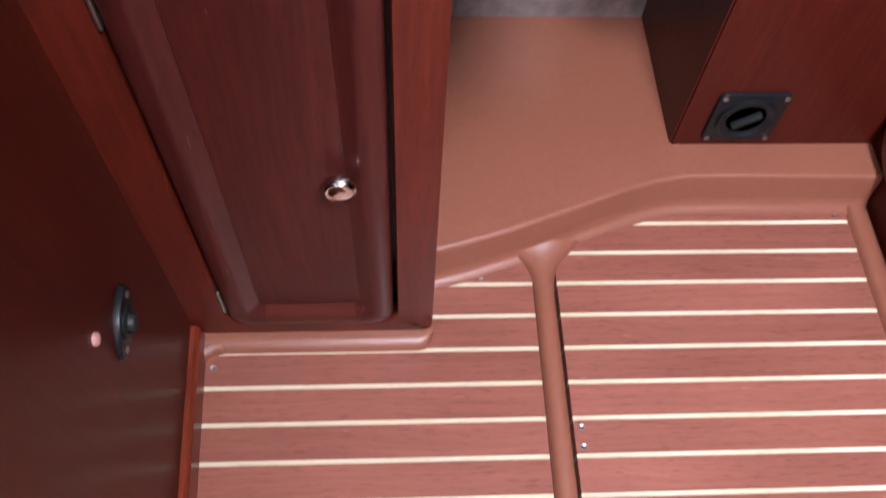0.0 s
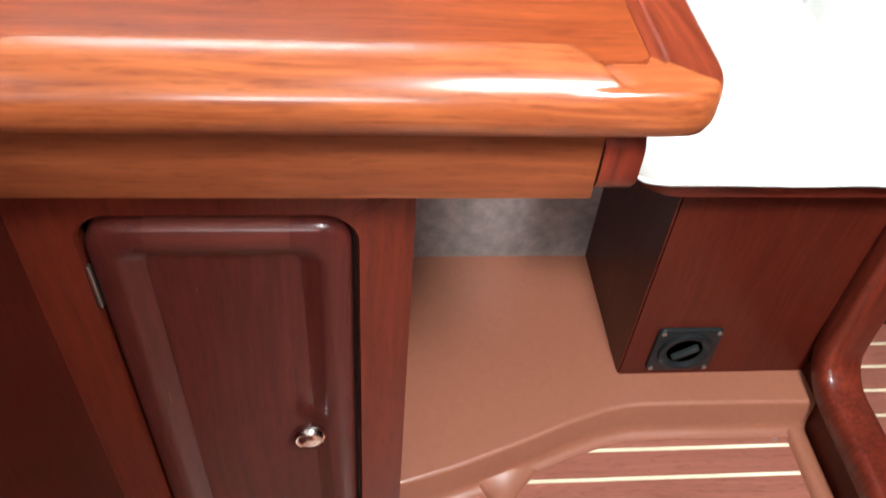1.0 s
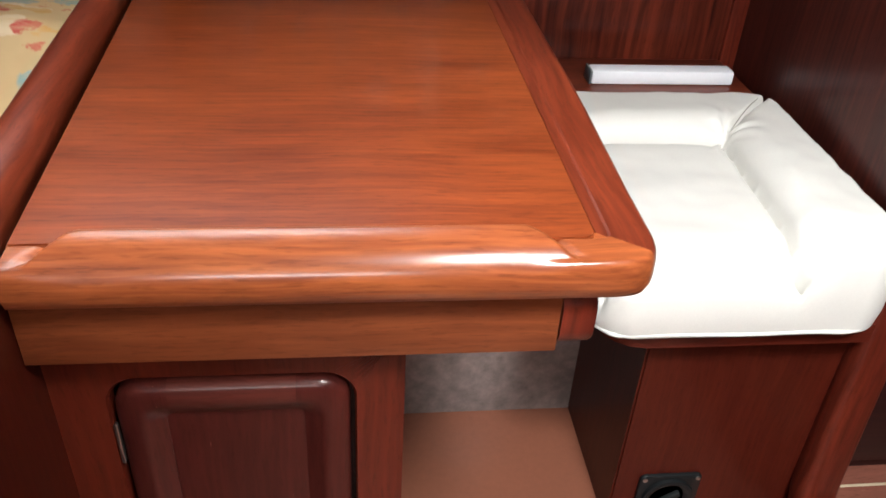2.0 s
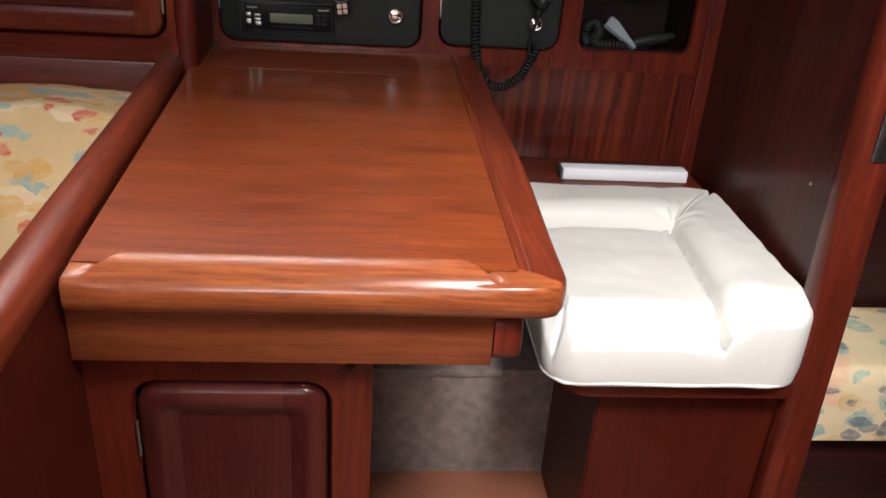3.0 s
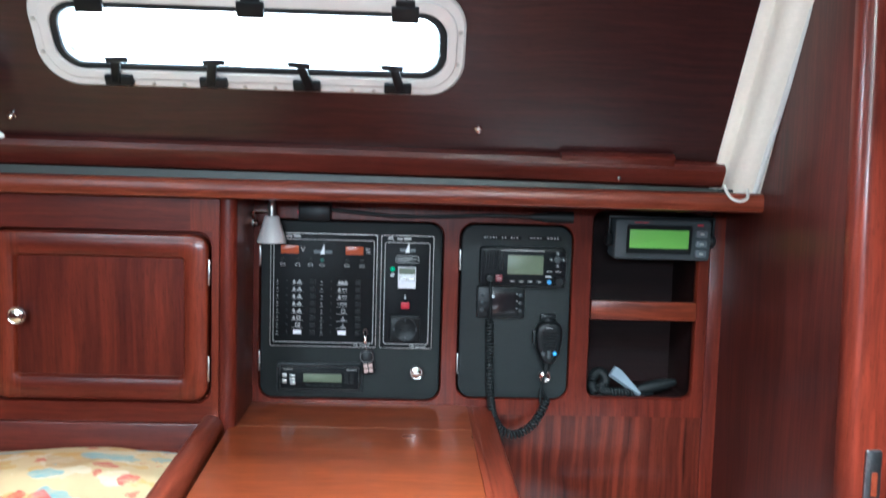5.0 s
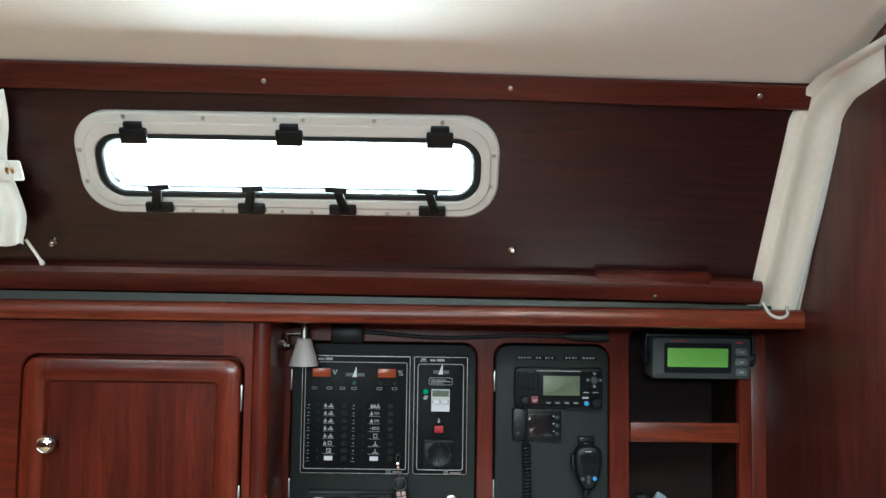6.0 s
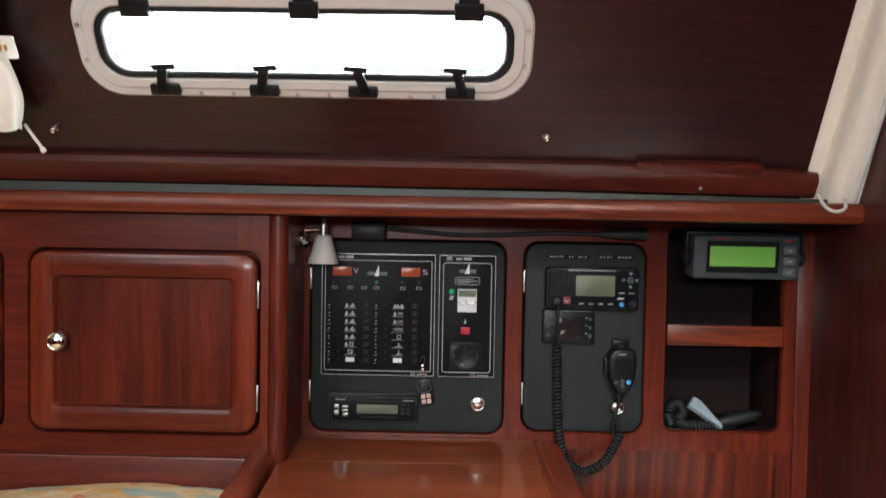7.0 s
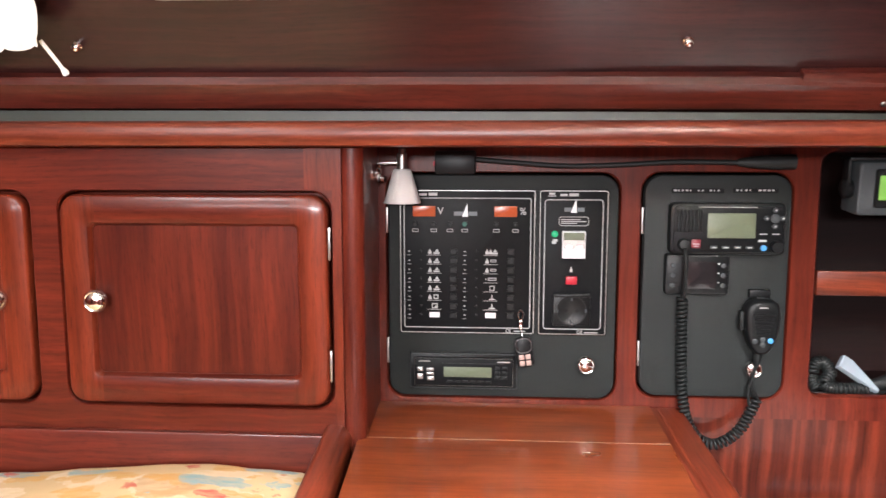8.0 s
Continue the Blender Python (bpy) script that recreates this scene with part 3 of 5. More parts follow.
for x0, x1, ya, yb in ((0.2035, 0.2335, -1.6, 0.64), (0.689, 0.724, -1.6, 0.70), (-0.262, -0.245, -1.6, 0.485)):
    flare = ((ya, 0.0), (yb - 0.075, 0.0), (yb - 0.055, 0.003), (yb - 0.038, 0.009), (yb - 0.025, 0.020), (yb, 0.045)) if 0.2 < x0 < 0.3 else ((ya, 0.0), (yb, 0.0))
    rings(bm, [[(x, y, z) for x, z in ((x0 - f, -0.004), (x0 + 0.003 - f, 0.005), (x0 + 0.009 - f, 0.010), (x1 - 0.009 + f, 0.010), (x1 - 0.003 + f, 0.005), (x1 + f, -0.004))] for y, f in flare])
rings(bm, [[(x, 0.5 - (0.5 - y) * f, z) for y, z in ((0.520, -0.01), (0.520, 0.0122), (0.494, 0.0122), (0.486, 0.0110), (0.4785, 0.0060), (0.4735, -0.004))] for x, f in ((-0.25, 1), (0.040, 1), (0.050, 0.9), (0.0570, 0.6), (0.0600, 0.2))])
# rounded inner corner by the partition
rings(bm, [[(-0.218 + q * math.cos(a), 0.4465 + q * math.sin(a), z) for q, z in ((0.0270, -0.004), (0.0295, 0.005), (0.0330, 0.0105), (0.0420, 0.0118), (0.0420, -0.004))] for a in [radians(90 + 15 * i) for i in range(7)]])
solid("floor_ribs", bm, GELCOAT, "brown moulded ribs framing the floor panels", "floor", kind="structure", angle=50)
solid("floor_base", fresh((-2.4, 2.2, -1.75, 1.66, -0.12, -0.03), bevel=0), GELCOAT, "brown moulded base under the floor panels", "floor", kind="structure")


def step(a, b, x):
    t = min(max((x - a) / (b - a), 0), 1)
    return t * t * (3 - 2 * t)


# ---- chart table ----
def build_chart_table():
    t = thing("chart_table", (0, 0.95, 0.71), "mahogany chart table with a rounded front fiddle", "table")
    bm = bmesh.new()
    rings(bm, [[(wall_x(0.4902) + 0.011, 0.4775, z)] + [(0.1952 + 0.011 * math.sin(radians(q)), 0.4885 - 0.011 * math.cos(radians(q)), z) for q in (0, 22, 45, 68, 90)] + [(0.2062, 1.2555, z), (wall_x(1.2555) + 0.011, 1.2555, z)] for z in (0.800, 0.8196)])
    bmesh.ops.bevel(bm, geom=[e for e in bm.edges if all(v.co.z > 0.81 for v in e.verts)], offset=0.0015, segments=2, affect="EDGES")
    part("lid", bm, LID, t, "lifting lid of orange-brown veneer")
    bm = bmesh.new()
    rings(bm, [[(-0.288, 1.2570, z), (0.2062, 1.2570, z), (0.2062, 1.4365, z), (-0.288, 1.4365, z)] for z in (0.800, 0.8192)])
    part("fixed_back", bm, LID, t, "fixed strip behind the lid's hinge line")
    # the joint's bright highlight, added as a strip of pale colour
    part("hinge_highlight", fresh((-0.284, 0.2055, 1.2556, 1.2568, 0.802, 0.8190), bevel=0), HOLLY, t, "pale strip painting the highlight along the lid's hinge line")
    # front fiddle and right-hand rail: one moulding; the raised nose ends in a scoop at either end
    def flat(o):
        return 0.8188 - 0.0018 * o / 0.047 if o < 0.047 else 0.8015 + 0.0155 * max(0, 1 - ((o - 0.047) / 0.0071) ** 2) ** 0.42

    def nose(o):
        rise = min(o / 0.007, 1)
        return 0.8188 + 0.0105 * math.sqrt(rise * (2 - rise)) if o < 0.007 else 0.7965 + 0.0328 * math.sqrt(max(0, 1 - ((o - 0.007) / 0.0475) ** 2))

    across = [0.054 * (i / 44) for i in range(45)]
    under = [(0.0542, 0.7930), (0.0535, 0.7840), (0.050, 0.7760), (0.043, 0.7715), (0.0, 0.7705)]
    runs = []
    x0 = wall_x(0.45) + 0.010
    for i in range(161):
        x = x0 + (0.207 - x0) * i / 160
        runs.append(((x, 0.488), (0, -1), max(step(0.136, 0.200, x), step(-0.180, -0.238, x))))
    for i in range(1, 17):
        a = radians(-90 + 90 * i / 16)
        runs.append(((0.207, 0.488), (math.cos(a), math.sin(a)), 1))
    for i in range(1, 13):
        runs.append(((0.207, 0.488 + 0.948 * i / 12), (1, 0), 1))
    bm = bmesh.new()
    loops = []
    for (x, y), (nx, ny), k in runs:
        cut = 0.056 * k
        line = [(0.0, 0.790)]
        for o in across:
            keep = step(cut - 0.009, cut + 0.001, o) if k < 0.999 else 0.0
            dish = 0.0045 * math.exp(-((o - cut + 0.012) / 0.010) ** 2) * math.sin(math.pi * k) * step(0.0, 0.010, o)
            crest = nose(o) + k * max(0.0, flat(o) - nose(o))
            line.append((o, (flat(o) - dish - 0.0012 * (o < 0.0115)) * (1 - keep) + crest * keep))
        line += [(o, z + 0.007 * ny * ny * (z < 0.786 and o > 0)) for o, z in under]
        loops.append([(x + nx * o * (1 + nx * nx * (0.06 - 0.13 * step(0.80, 0.50, y))), y + ny * o * (1 - 0.19 * ny * ny), z) for o, z in line])
    rings(bm, loops)
    fiddle = part("fiddle", bm, RAIL_X, t, "rounded fiddle rail with a finger scoop", angle=60)
    fiddle.data.materials.append(RAIL_Y)
    for f in fiddle.data.polygons:
        f.material_index = int(f.center.x > 0.207 and math.atan2(f.center.y - 0.488, f.center.x - 0.207) > -0.55)
    part("apron", fresh((wall_x(0.47) + 0.002, 0.1835, 0.468, 0.486, 0.710, 0.7705), bevel=0.001), APRON_SHADED, t, "plain front apron, darkened for the shade under the fiddle")
    bm = bmesh.new()
    slab(bm, 0.0, 0.97, 0.712, 0.7704, 0.02, -0.030, 0.0, 0.003)
    bm.transform(Matrix(((0, 0, 1, 0.2145), (1, 0, 0, 0.466), (0, 1, 0, 0), (0, 0, 0, 1))))
    part("side_panel", bm, MAH_Z, t, "rounded end board")
    part("bottom", fresh((-0.25, 0.184, 0.486, 1.437, 0.7145, 0.722), bevel=0), MAH_X, t)
    return t


RAIL_X = wood("mahogany_fiddle", (0.125, 0.0255, 0.0090), (0.310, 0.0880, 0.0265), "X", 0.30, 0.50, 0.34, gloss=0.17, run=4.0, fibre=210.0)
# table veneer made darker to carry the shade below the fiddle
APRON_SHADED = wood("shaded_apron_veneer", (0.080, 0.0170, 0.0062), (0.180, 0.0480, 0.0165), "X", 0.36, 0.18, 0.5)
build_chart_table()


# ---- framed doors ----
def rr_door(u0, u1, v0, v1, r, a, b, n=8):
    """A rounded rectangle with a point at u = a and u = b on its upper and lower edge."""
    p = rr(u0, u1, v0, v1, r, n)
    k = n + 1
    return p[:2 * k] + [(b, v1), (a, v1)] + p[2 * k:] + [(a, v0), (b, v0)]


def rails_apart(me, a, b, material):
    """Gives the cross rails between the stiles their own grain."""
    me.materials.append(material)
    for f in me.polygons:
        xs = [me.vertices[i].co.x for i in f.vertices]
        if min(xs) > a - 0.001 and max(xs) < b + 0.001 and len(xs) == 4:
            f.material_index = 1


def framed_door(name, u0, u1, v0, v1, r, border, base, frame_mat, panel_mat, label, m, place, group="", category="cabinet door"):
    """A bullnosed frame round a sunken panel."""
    t = thing(name, place, label, category, group)
    bm = bmesh.new()
    def lp(k, d, rad):
        return [(u, v, d) for u, v in rr_door(u0 + k, u1 - k, v0 + k, v1 - k, max(rad, 0.003), u0 + 0.056, u1 - 0.056)]
    b = border
    rings(bm, [lp(0, -0.012, r), lp(0, base - 0.005, r), lp(0.0012, base - 0.0018, r), lp(0.0042, base, r - 0.003), lp(b - 0.0055, base, r * 0.35), lp(b - 0.0042, base - 0.0008, r * 0.33), lp(b - 0.0016, base - 0.0066, r * 0.3), lp(b, base - 0.0085, r * 0.28), lp(b, base - 0.016, r * 0.28)], cap1=False)
    rails_apart(part("frame", bm, frame_mat, t, "", m, 40).data, u0 + 0.056, u1 - 0.056, MAH_X)
    bm = bmesh.new()
    rings(bm, [lp(b - 0.001, base - 0.016, r * 0.3), lp(b - 0.001, base - 0.0105, r * 0.3)])
    part("panel", bm, panel_mat, t, "sunken panel", m)
    return t


def knob(parent, u, v, m, d=0.0, r=0.019):
    k = part("knob", lathe(bmesh.new(), [(r * 0.8, 0), (r * 0.95, 0.002), (r, 0.006), (r * 0.97, 0.010), (r * 0.8, 0.0135), (r * 0.72, 0.0125), (r * 0.66, 0.0125), (r * 0.5, 0.0155), (r * 0.2, 0.0165)], 24), CHROME, parent, "chrome push-button knob", m @ Matrix.Translation((u, v, d)), 60)
    return k


def hinge(parent, u, v, m, d=0.0, h=0.05):
    return part("hinge", fresh((u - 0.0018, u + 0.0018, v - h / 2, v + h / 2, d - 0.003, d + 0.0025), bevel=0.0008), STEEL, parent, "narrow steel hinge", m)


# ---- lower cabinet under the table ----
def build_lower_cabinet():
    m = facing(0, 0.50, 0)
    t = thing("base_cabinet", (-0.1, 0.75, 0.0125), "red mahogany base cabinet under the chart table", "cabinet")
    bm = bmesh.new()
    holed(bm, -0.2555, 0.059, 0.0125, 0.7095, (-0.205, 0.0125, 0.0385, 0.662, 0.030), -0.018, 0.0, 8)
    bmesh.ops.bevel(bm, geom=[e for e in bm.edges if all(abs(v.co.x - 0.059) < 0.001 and abs(v.co.z) < 0.001 for v in e.verts)], offset=0.008, segments=4, affect="EDGES")
    part("front", bm, FRONT_Z, t, "front frame", m)
    part("side", fresh((0.041, 0.0585, 0.5185, 1.029, 0.0125, 0.7095), bevel=0.001), LOW_Z, t)
    part("back_board", fresh((-0.25, 0.04, 0.545, 0.555, 0.0345, 0.7095), bevel=0), DARK_X, t)
    d = part("door", bmesh.new(), DOOR_Z, t, "bullnosed door with a sunken panel")
    bm = bmesh.new()
    u0, u1, v0, v1, r, b = -0.2005, 0.0080, 0.0430, 0.6575, 0.027, 0.042
    def lp(k, dd, rad):
        return [(u, v, dd) for u, v in rr_door(u0 + k, u1 - k, v0 + k, v1 - k, max(rad, 0.003), u0 + 0.048, u1 - 0.048)]
    base = 0.006
    rings(bm, [lp(0, -0.014, r), lp(0, base - 0.009, r), lp(0.002, base - 0.004, r), lp(0.007, base, r - 0.004), lp(b * 0.5, base + 0.001, r * 0.7), lp(b * 0.66, base - 0.001, r * 0.6), lp(b * 0.9, base - 0.009, r * 0.4), lp(b, base - 0.0105, r * 0.3), lp(b, base - 0.0165, r * 0.3)], cap1=False)
    d.data = mesh_of("door", bm, DOOR_Z, m, 40)
    rails_apart(d.data, u0 + 0.048, u1 - 0.048, DOOR_X)
    part("door_panel", rings_panel(lp, b - 0.001, base - 0.0165, base - 0.0115, r * 0.3), DOOR_Z, d, "", m)
    knob(d, -0.039, 0.364, m, 0.005, 0.017)
    for v in (0.585, 0.105):
        hinge(d, -0.2025, v, m, 0.001)
    return t


def rings_panel(lp, k, d0, d1, r):
    bm = bmesh.new()
    rings(bm, [lp(k, d0, r), lp(k, d1, r)])
    return bm


build_lower_cabinet()

# ---- cupboards over the settee ----
FACE = facing(0, 1.245, 0)
bm = bmesh.new()
holed(bm, -0.776, -0.2995, 0.775, 1.2735, (-0.744, -0.316, 0.867, 1.207, 0.030), -0.018, 0.0, 8)
holed(bm, -1.24, -0.776, 0.775, 1.2735, (-1.218, -0.790, 0.867, 1.207, 0.030), -0.018, 0.0, 8)
box(bm, -2.4, -1.24, 0.775, 1.2735, -0.018, 0.0)
box(bm, -2.4, -0.29, 0.775, 1.2735, -0.05, -0.045)
cupboard_front = solid("wall_cupboard_front", bm, MAH_X, "mahogany cupboard front above the settee", "cupboard front", kind="structure", m=FACE)
part("stile", fresh((-0.356, -0.2998, 1.2095, 1.2733, 0.0002, 0.0012), (-0.3135, -0.2998, 0.830, 1.2095, 0.0002, 0.0012), bevel=0), STILE, cupboard_front, "upright stile at the end of the front", FACE)
bm = bmesh.new()
rings(bm, [[(x, y, z) for x, y in ((-0.2994, 1.2450), (-0.296, 1.2412), (-0.284, 1.2405), (-0.274, 1.2425), (-0.2675, 1.248), (-0.2665, 1.258), (-0.272, 1.4395), (-0.2994, 1.4395))] for z in (0.80, 1.2737)])
solid("trim_cupboard_post", bm, MAH_Z, "rounded mahogany post at the cupboard's end", "trim", kind="structure", angle=50)
door_a = framed_door("cupboard_door", -0.739, -0.321, 0.872, 1.202, 0.028, 0.048, 0.007, STILE, CUPBOARD, "closed mahogany cupboard door with ribbon-striped panel", FACE, (-0.53, 1.245, 0.872), "cupboard doors")
knob(door_a, -0.685, 1.037, FACE, 0.007)
for v in (1.128, 0.937):
    hinge(door_a, -0.3185, v, FACE, 0.003)
door_b = framed_door("cupboard_door", -1.213, -0.795, 0.872, 1.202, 0.028, 0.048, 0.007, STILE, CUPBOARD, "closed mahogany cupboard door with ribbon-striped panel", FACE, (-1.0, 1.245, 0.872), "cupboard doors")
knob(door_b, -0.846, 1.037, FACE, 0.007)
solid("trim_settee_ledge", fresh((-2.4, -0.30, 1.2315, 1.2445, 0.50, 0.828), bevel=0.003), MAH_X, "mahogany ledge board behind the settee back", "trim", kind="structure")


# ---- cushions ----
def pad(name, x0, x1, y0, y1, z0, height, r, corner, mat, label, category, nx=44, ny=44, seed=0.0, group=""):
    """A stuffed cushion: height(x, y) gives the top, r the roll of the edge."""
    bm = bmesh.new()
    cx, cy, hx, hy = (x0 + x1) / 2, (y0 + y1) / 2, (x1 - x0) / 2, (y1 - y0) / 2
    def place(a, b):
        x, y = cx + a * hx, cy + b * hy
        qx, qy = abs(a) * hx - (hx - corner), abs(b) * hy - (hy - corner)
        if qx > 0 and qy > 0:
            k = max(qx, qy) / math.hypot(qx, qy)
            x, y = cx + math.copysign(hx - corner + qx * k, a), cy + math.copysign(hy - corner + qy * k, b)
        return x, y
    def edge(a, b):
        return min((1 - abs(a)) * hx, (1 - abs(b)) * hy)
    grid = []
    for j in range(ny + 1):
        row = []
        for i in range(nx + 1):
            a, b = math.sin(math.pi / 2 * (2 * i / nx - 1) ) * 0.5 + (2 * i / nx - 1) * 0.5, math.sin(math.pi / 2 * (2 * j / ny - 1)) * 0.5 + (2 * j / ny - 1) * 0.5
            x, y = place(a, b)
            e = min(edge(a, b) / r, 1)
            h = height(x, y)
            h += 0.004 * noise.noise((x * 9 + seed, y * 9, 1)) + 0.0025 * noise.noise((x * 26 + seed, y * 30, 4)) * (1.4 - e)
            row.append(bm.verts.new((x, y, h - r * (1 - math.sqrt(max(0, 1 - (1 - e) ** 2))))))
        grid.append(row)
    for j in range(ny):
        for i in range(nx):
            bm.faces.new((grid[j][i], grid[j][i + 1], grid[j + 1][i + 1], grid[j + 1][i]))
    rim = grid[0][:-1] + [g[-1] for g in grid[:-1]] + grid[-1][:0:-1] + [g[0] for g in grid[:0:-1]]
    prev = rim
    for z, k in ((0.4, 1.004), (0.75, 1.004), (1.0, 0.992)):
        low = [bm.verts.new((cx + (v.co.x - cx) * k, cy + (v.co.y - cy) * k, v.co.z + (z0 - v.co.z) * z)) for v in rim]
        for i in range(len(rim)):
            bm.faces.new((prev[i], prev[(i + 1) % len(rim)], low[(i + 1) % len(rim)], low[i]))
        prev = low
    bm.faces.new(prev[::-1])
    return solid(name, bm, mat, label, category, group, angle=70)


def seat_top(x, y):
    """Seat pad with a bolster behind and one beside it, pinched seams between and a drooping front edge."""
    sx, sy = x - (0.575 + 0.075 * (y - 0.709)), y - 1.067
    swell = lambda d, w: math.sqrt(max(0.0, 1 - (1 - min(max(d / w, 0), 1)) ** 2))
    side, back = swell(sx, 0.050), swell(sy, 0.045)
    b = max(side, back)
    inner = max(sx, sy)
    seam = math.exp(-(inner / 0.0035) ** 2)
    crown = 0.013 * swell(-inner, 0.045) * (1 - (abs(x - 0.47) / 0.2) ** 3)
    front = step(0.800, 0.724, y)
    wav = noise.noise((x * 22, y * 22, 2))
    # mitre between the two bolsters
    fold = -0.014 * math.exp(-((sx - sy) / 0.0055) ** 2) * step(0.0, 0.02, min(sx, sy))
    # puckers where the seams meet and where the side seam ends
    near = math.exp(-((sx ** 2 + sy ** 2) / 0.0018))
    fold += 0.0035 * math.sin(7 * math.atan2(sy, sx) + 3 * wav) * near
    px, py = x - 0.598, y - 0.716
    pinch = math.exp(-((px * px) / 0.0004 + (py * py) / 0.0022))
    fold += -0.011 * math.exp(-((px / 0.012) ** 2)) * step(0.785, 0.730, y)
    fold += 0.0024 * math.sin(230 * px + 60 * py + 4 * wav) * math.exp(-((px * px + py * py) / 0.0030))
    # gathered corner by the table
    qx, qy = x - 0.347, y - 0.786
    fold += -0.010 * math.exp(-((x - 0.345 - 0.05 * (y - 0.8)) / 0.0045) ** 2) * step(0.775, 0.79, y) * step(0.90, 0.82, y)
    fold += -0.008 * math.exp(-((qy + 0.6 * qx) / 0.007) ** 2) * step(0.0, 0.01, qx) * step(0.10, 0.03, qx)
    fold += -0.009 * math.exp(-((qy - 2.2 * qx) / 0.010) ** 2) * step(0.0, 0.01, -qx)
    fold += -0.020 * step(0.350, 0.316, x) * step(0.92, 0.78, y)
    return 0.598 + 0.044 * b - 0.006 * seam + crown + fold - front * (0.034 * (1 - b) + 0.022 * b) + 0.0022 * wav


solid("screw_cap", lathe(bmesh.new(), [(0.0035, 0.0), (0.0035, 0.0012), (0.0018, 0.0020)], 12), STEEL, "small pale screw cap on the dark bulkhead", "screw", m=Matrix(((0, 0, -1, bulk_x(0.881)), (1, 0, 0, 0.881), (0, 1, 0, 0.7735), (0, 0, 0, 1))))


# seat box, board and cushion
def build_nav_seat():
    t = thing("navigation_seat", (0.57, 1.0, 0.066), "dark mahogany seat box with a board top", "seat")
    bm = bmesh.new()
    prism(bm, [(0.415, 0.769), (bulk_x(0.769) - 0.003, 0.769), (bulk_x(1.43) - 0.003, 1.43), (0.415, 1.43)], 0.066, 0.4755)
    bmesh.ops.bevel(bm, geom=[e for e in bm.edges if all(abs(v.co.x - 0.415) < 0.001 and v.co.y < 0.8 for v in e.verts)], offset=0.003, segments=2, affect="EDGES")
    part("box", bm, LOW_Z, t)
    bm = bmesh.new()
    pts = [(0.705, 0.730), (0.709, 1.43), (0.335, 1.43), (0.335, 0.86)] + [(0.395 - 0.06 * math.cos(radians(a)), 0.790 - 0.06 * math.sin(radians(a))) for a in (10, 30, 50, 70, 90)]
    rings(bm, [[(x, y, z) for x, y in pts] for z in (0.476, 0.4795, 0.5035, 0.506)])
    part("seat_board", bm, MAH_X, t, "thin rounded seat board")
    v = part("vent", bmesh.new(), BLACK, t, "square black plastic vent")
    bm = bmesh.new()
    mv = facing(0.505, 0.7688, 0.131)
    slab(bm, -0.0505, 0.0505, -0.0495, 0.0495, 0.010, 0, 0.006, 0.003)
    v.data = mesh_of("vent", bm, BLACK, mv)
    bm = bmesh.new()
    rings(bm, [[(r * math.cos(2 * math.pi * i / 28), r * math.sin(2 * math.pi * i / 28), d) for i in range(28)] for r, d in ((0.042, 0.006), (0.041, 0.011), (0.036, 0.013), (0.032, 0.011), (0.026, 0.004), (0.012, 0.003))])
    part("bowl", bm, BLACK, v, "round recessed bowl", mv, 50)
    bm = bmesh.new()
    box(bm, -0.022, 0.022, -0.005, 0.005, 0.003, 0.014, 0.003)
    part("turn_handle", bm, RUBBER, v, "small turning handle", mv @ Matrix.Rotation(radians(35), 4, "Z"))
    for a in (-1, 1):
        for b in (-1, 1):
            part("screw", lathe(bmesh.new(), [(0.004, 0.006), (0.004, 0.0075), (0.002, 0.008)], 8), STEEL, v, "", mv @ Matrix.Translation((a * 0.043, b * 0.042, 0)))
    return t


build_nav_seat()
seat_cushion = pad("seat_cushion", 0.313, 0.716, 0.712, 1.190, 0.507, seat_top, 0.010, 0.055, VINYL, "plump white vinyl seat cushion with raised bolsters", "cushion", 132, 150)
bm = bmesh.new()
edge = [(0.3145, 1.14), (0.3145, 0.90), (0.3150, 0.78)] + [(0.368 - 0.0535 * math.cos(radians(a)), 0.7675 - 0.0535 * math.sin(radians(a))) for a in (20, 45, 70)] + [(0.42, 0.7135), (0.52, 0.7130), (0.60, 0.7135), (0.655, 0.7135), (0.690, 0.7260), (0.7085, 0.750)]
tube(bm, glide([(x, y, 0.5110 + 0.0012 * math.sin(40 * x + 23 * y)) for x, y in edge], 5), 0.0030, 8)
part("piping", bm, VINYL, seat_cushion, "white piping along the lower edge", None, 70)
for path in ([(0.575 + 0.075 * (y - 0.709), y) for y in [0.735 + 0.0083 * i for i in range(41)]], [(0.36 + 0.008 * i, 1.067) for i in range(30)], [(0.602 + 0.004 * i, 1.067 + 0.0042 * i) for i in range(3, 25)], [(0.347 - 0.0003 * i, 0.788 + 0.004 * i) for i in range(13)]):
    bm = bmesh.new()
    tube(bm, glide([(x, y, seat_top(x, y) + 0.0002) for x, y in path], 2), 0.0011, 5)
    part("seam", bm, THREAD, seat_cushion, "thin sunken seam", None, 70)
solid("seat_ledge", fresh((0.33, 0.745, 1.194, 1.4425, 0.575, 0.600), bevel=0.005), BEAM_X, "mahogany ledge behind the seat cushion", "ledge")
bx = thing("white_case", (0.58, 1.34, 0.601), "long white plastic case lying on the ledge", "case")
part("body", fresh((0.4475, 0.7155, 1.308, 1.345, 0.6005, 0.626), bevel=0.004), PAPER, bx)
part("end_cap", fresh((0.443, 0.4472, 1.307, 1.346, 0.6005, 0.627), bevel=0.0015), GREYP, bx, "dark grey end cap")


# settee
def back_top(x, y):
    return 0.785 - 0.010 * step(1.14, 1.23, y) - 0.30 * step(1.06, 0.84, y) + 0.012 * math.sin(x * 9)


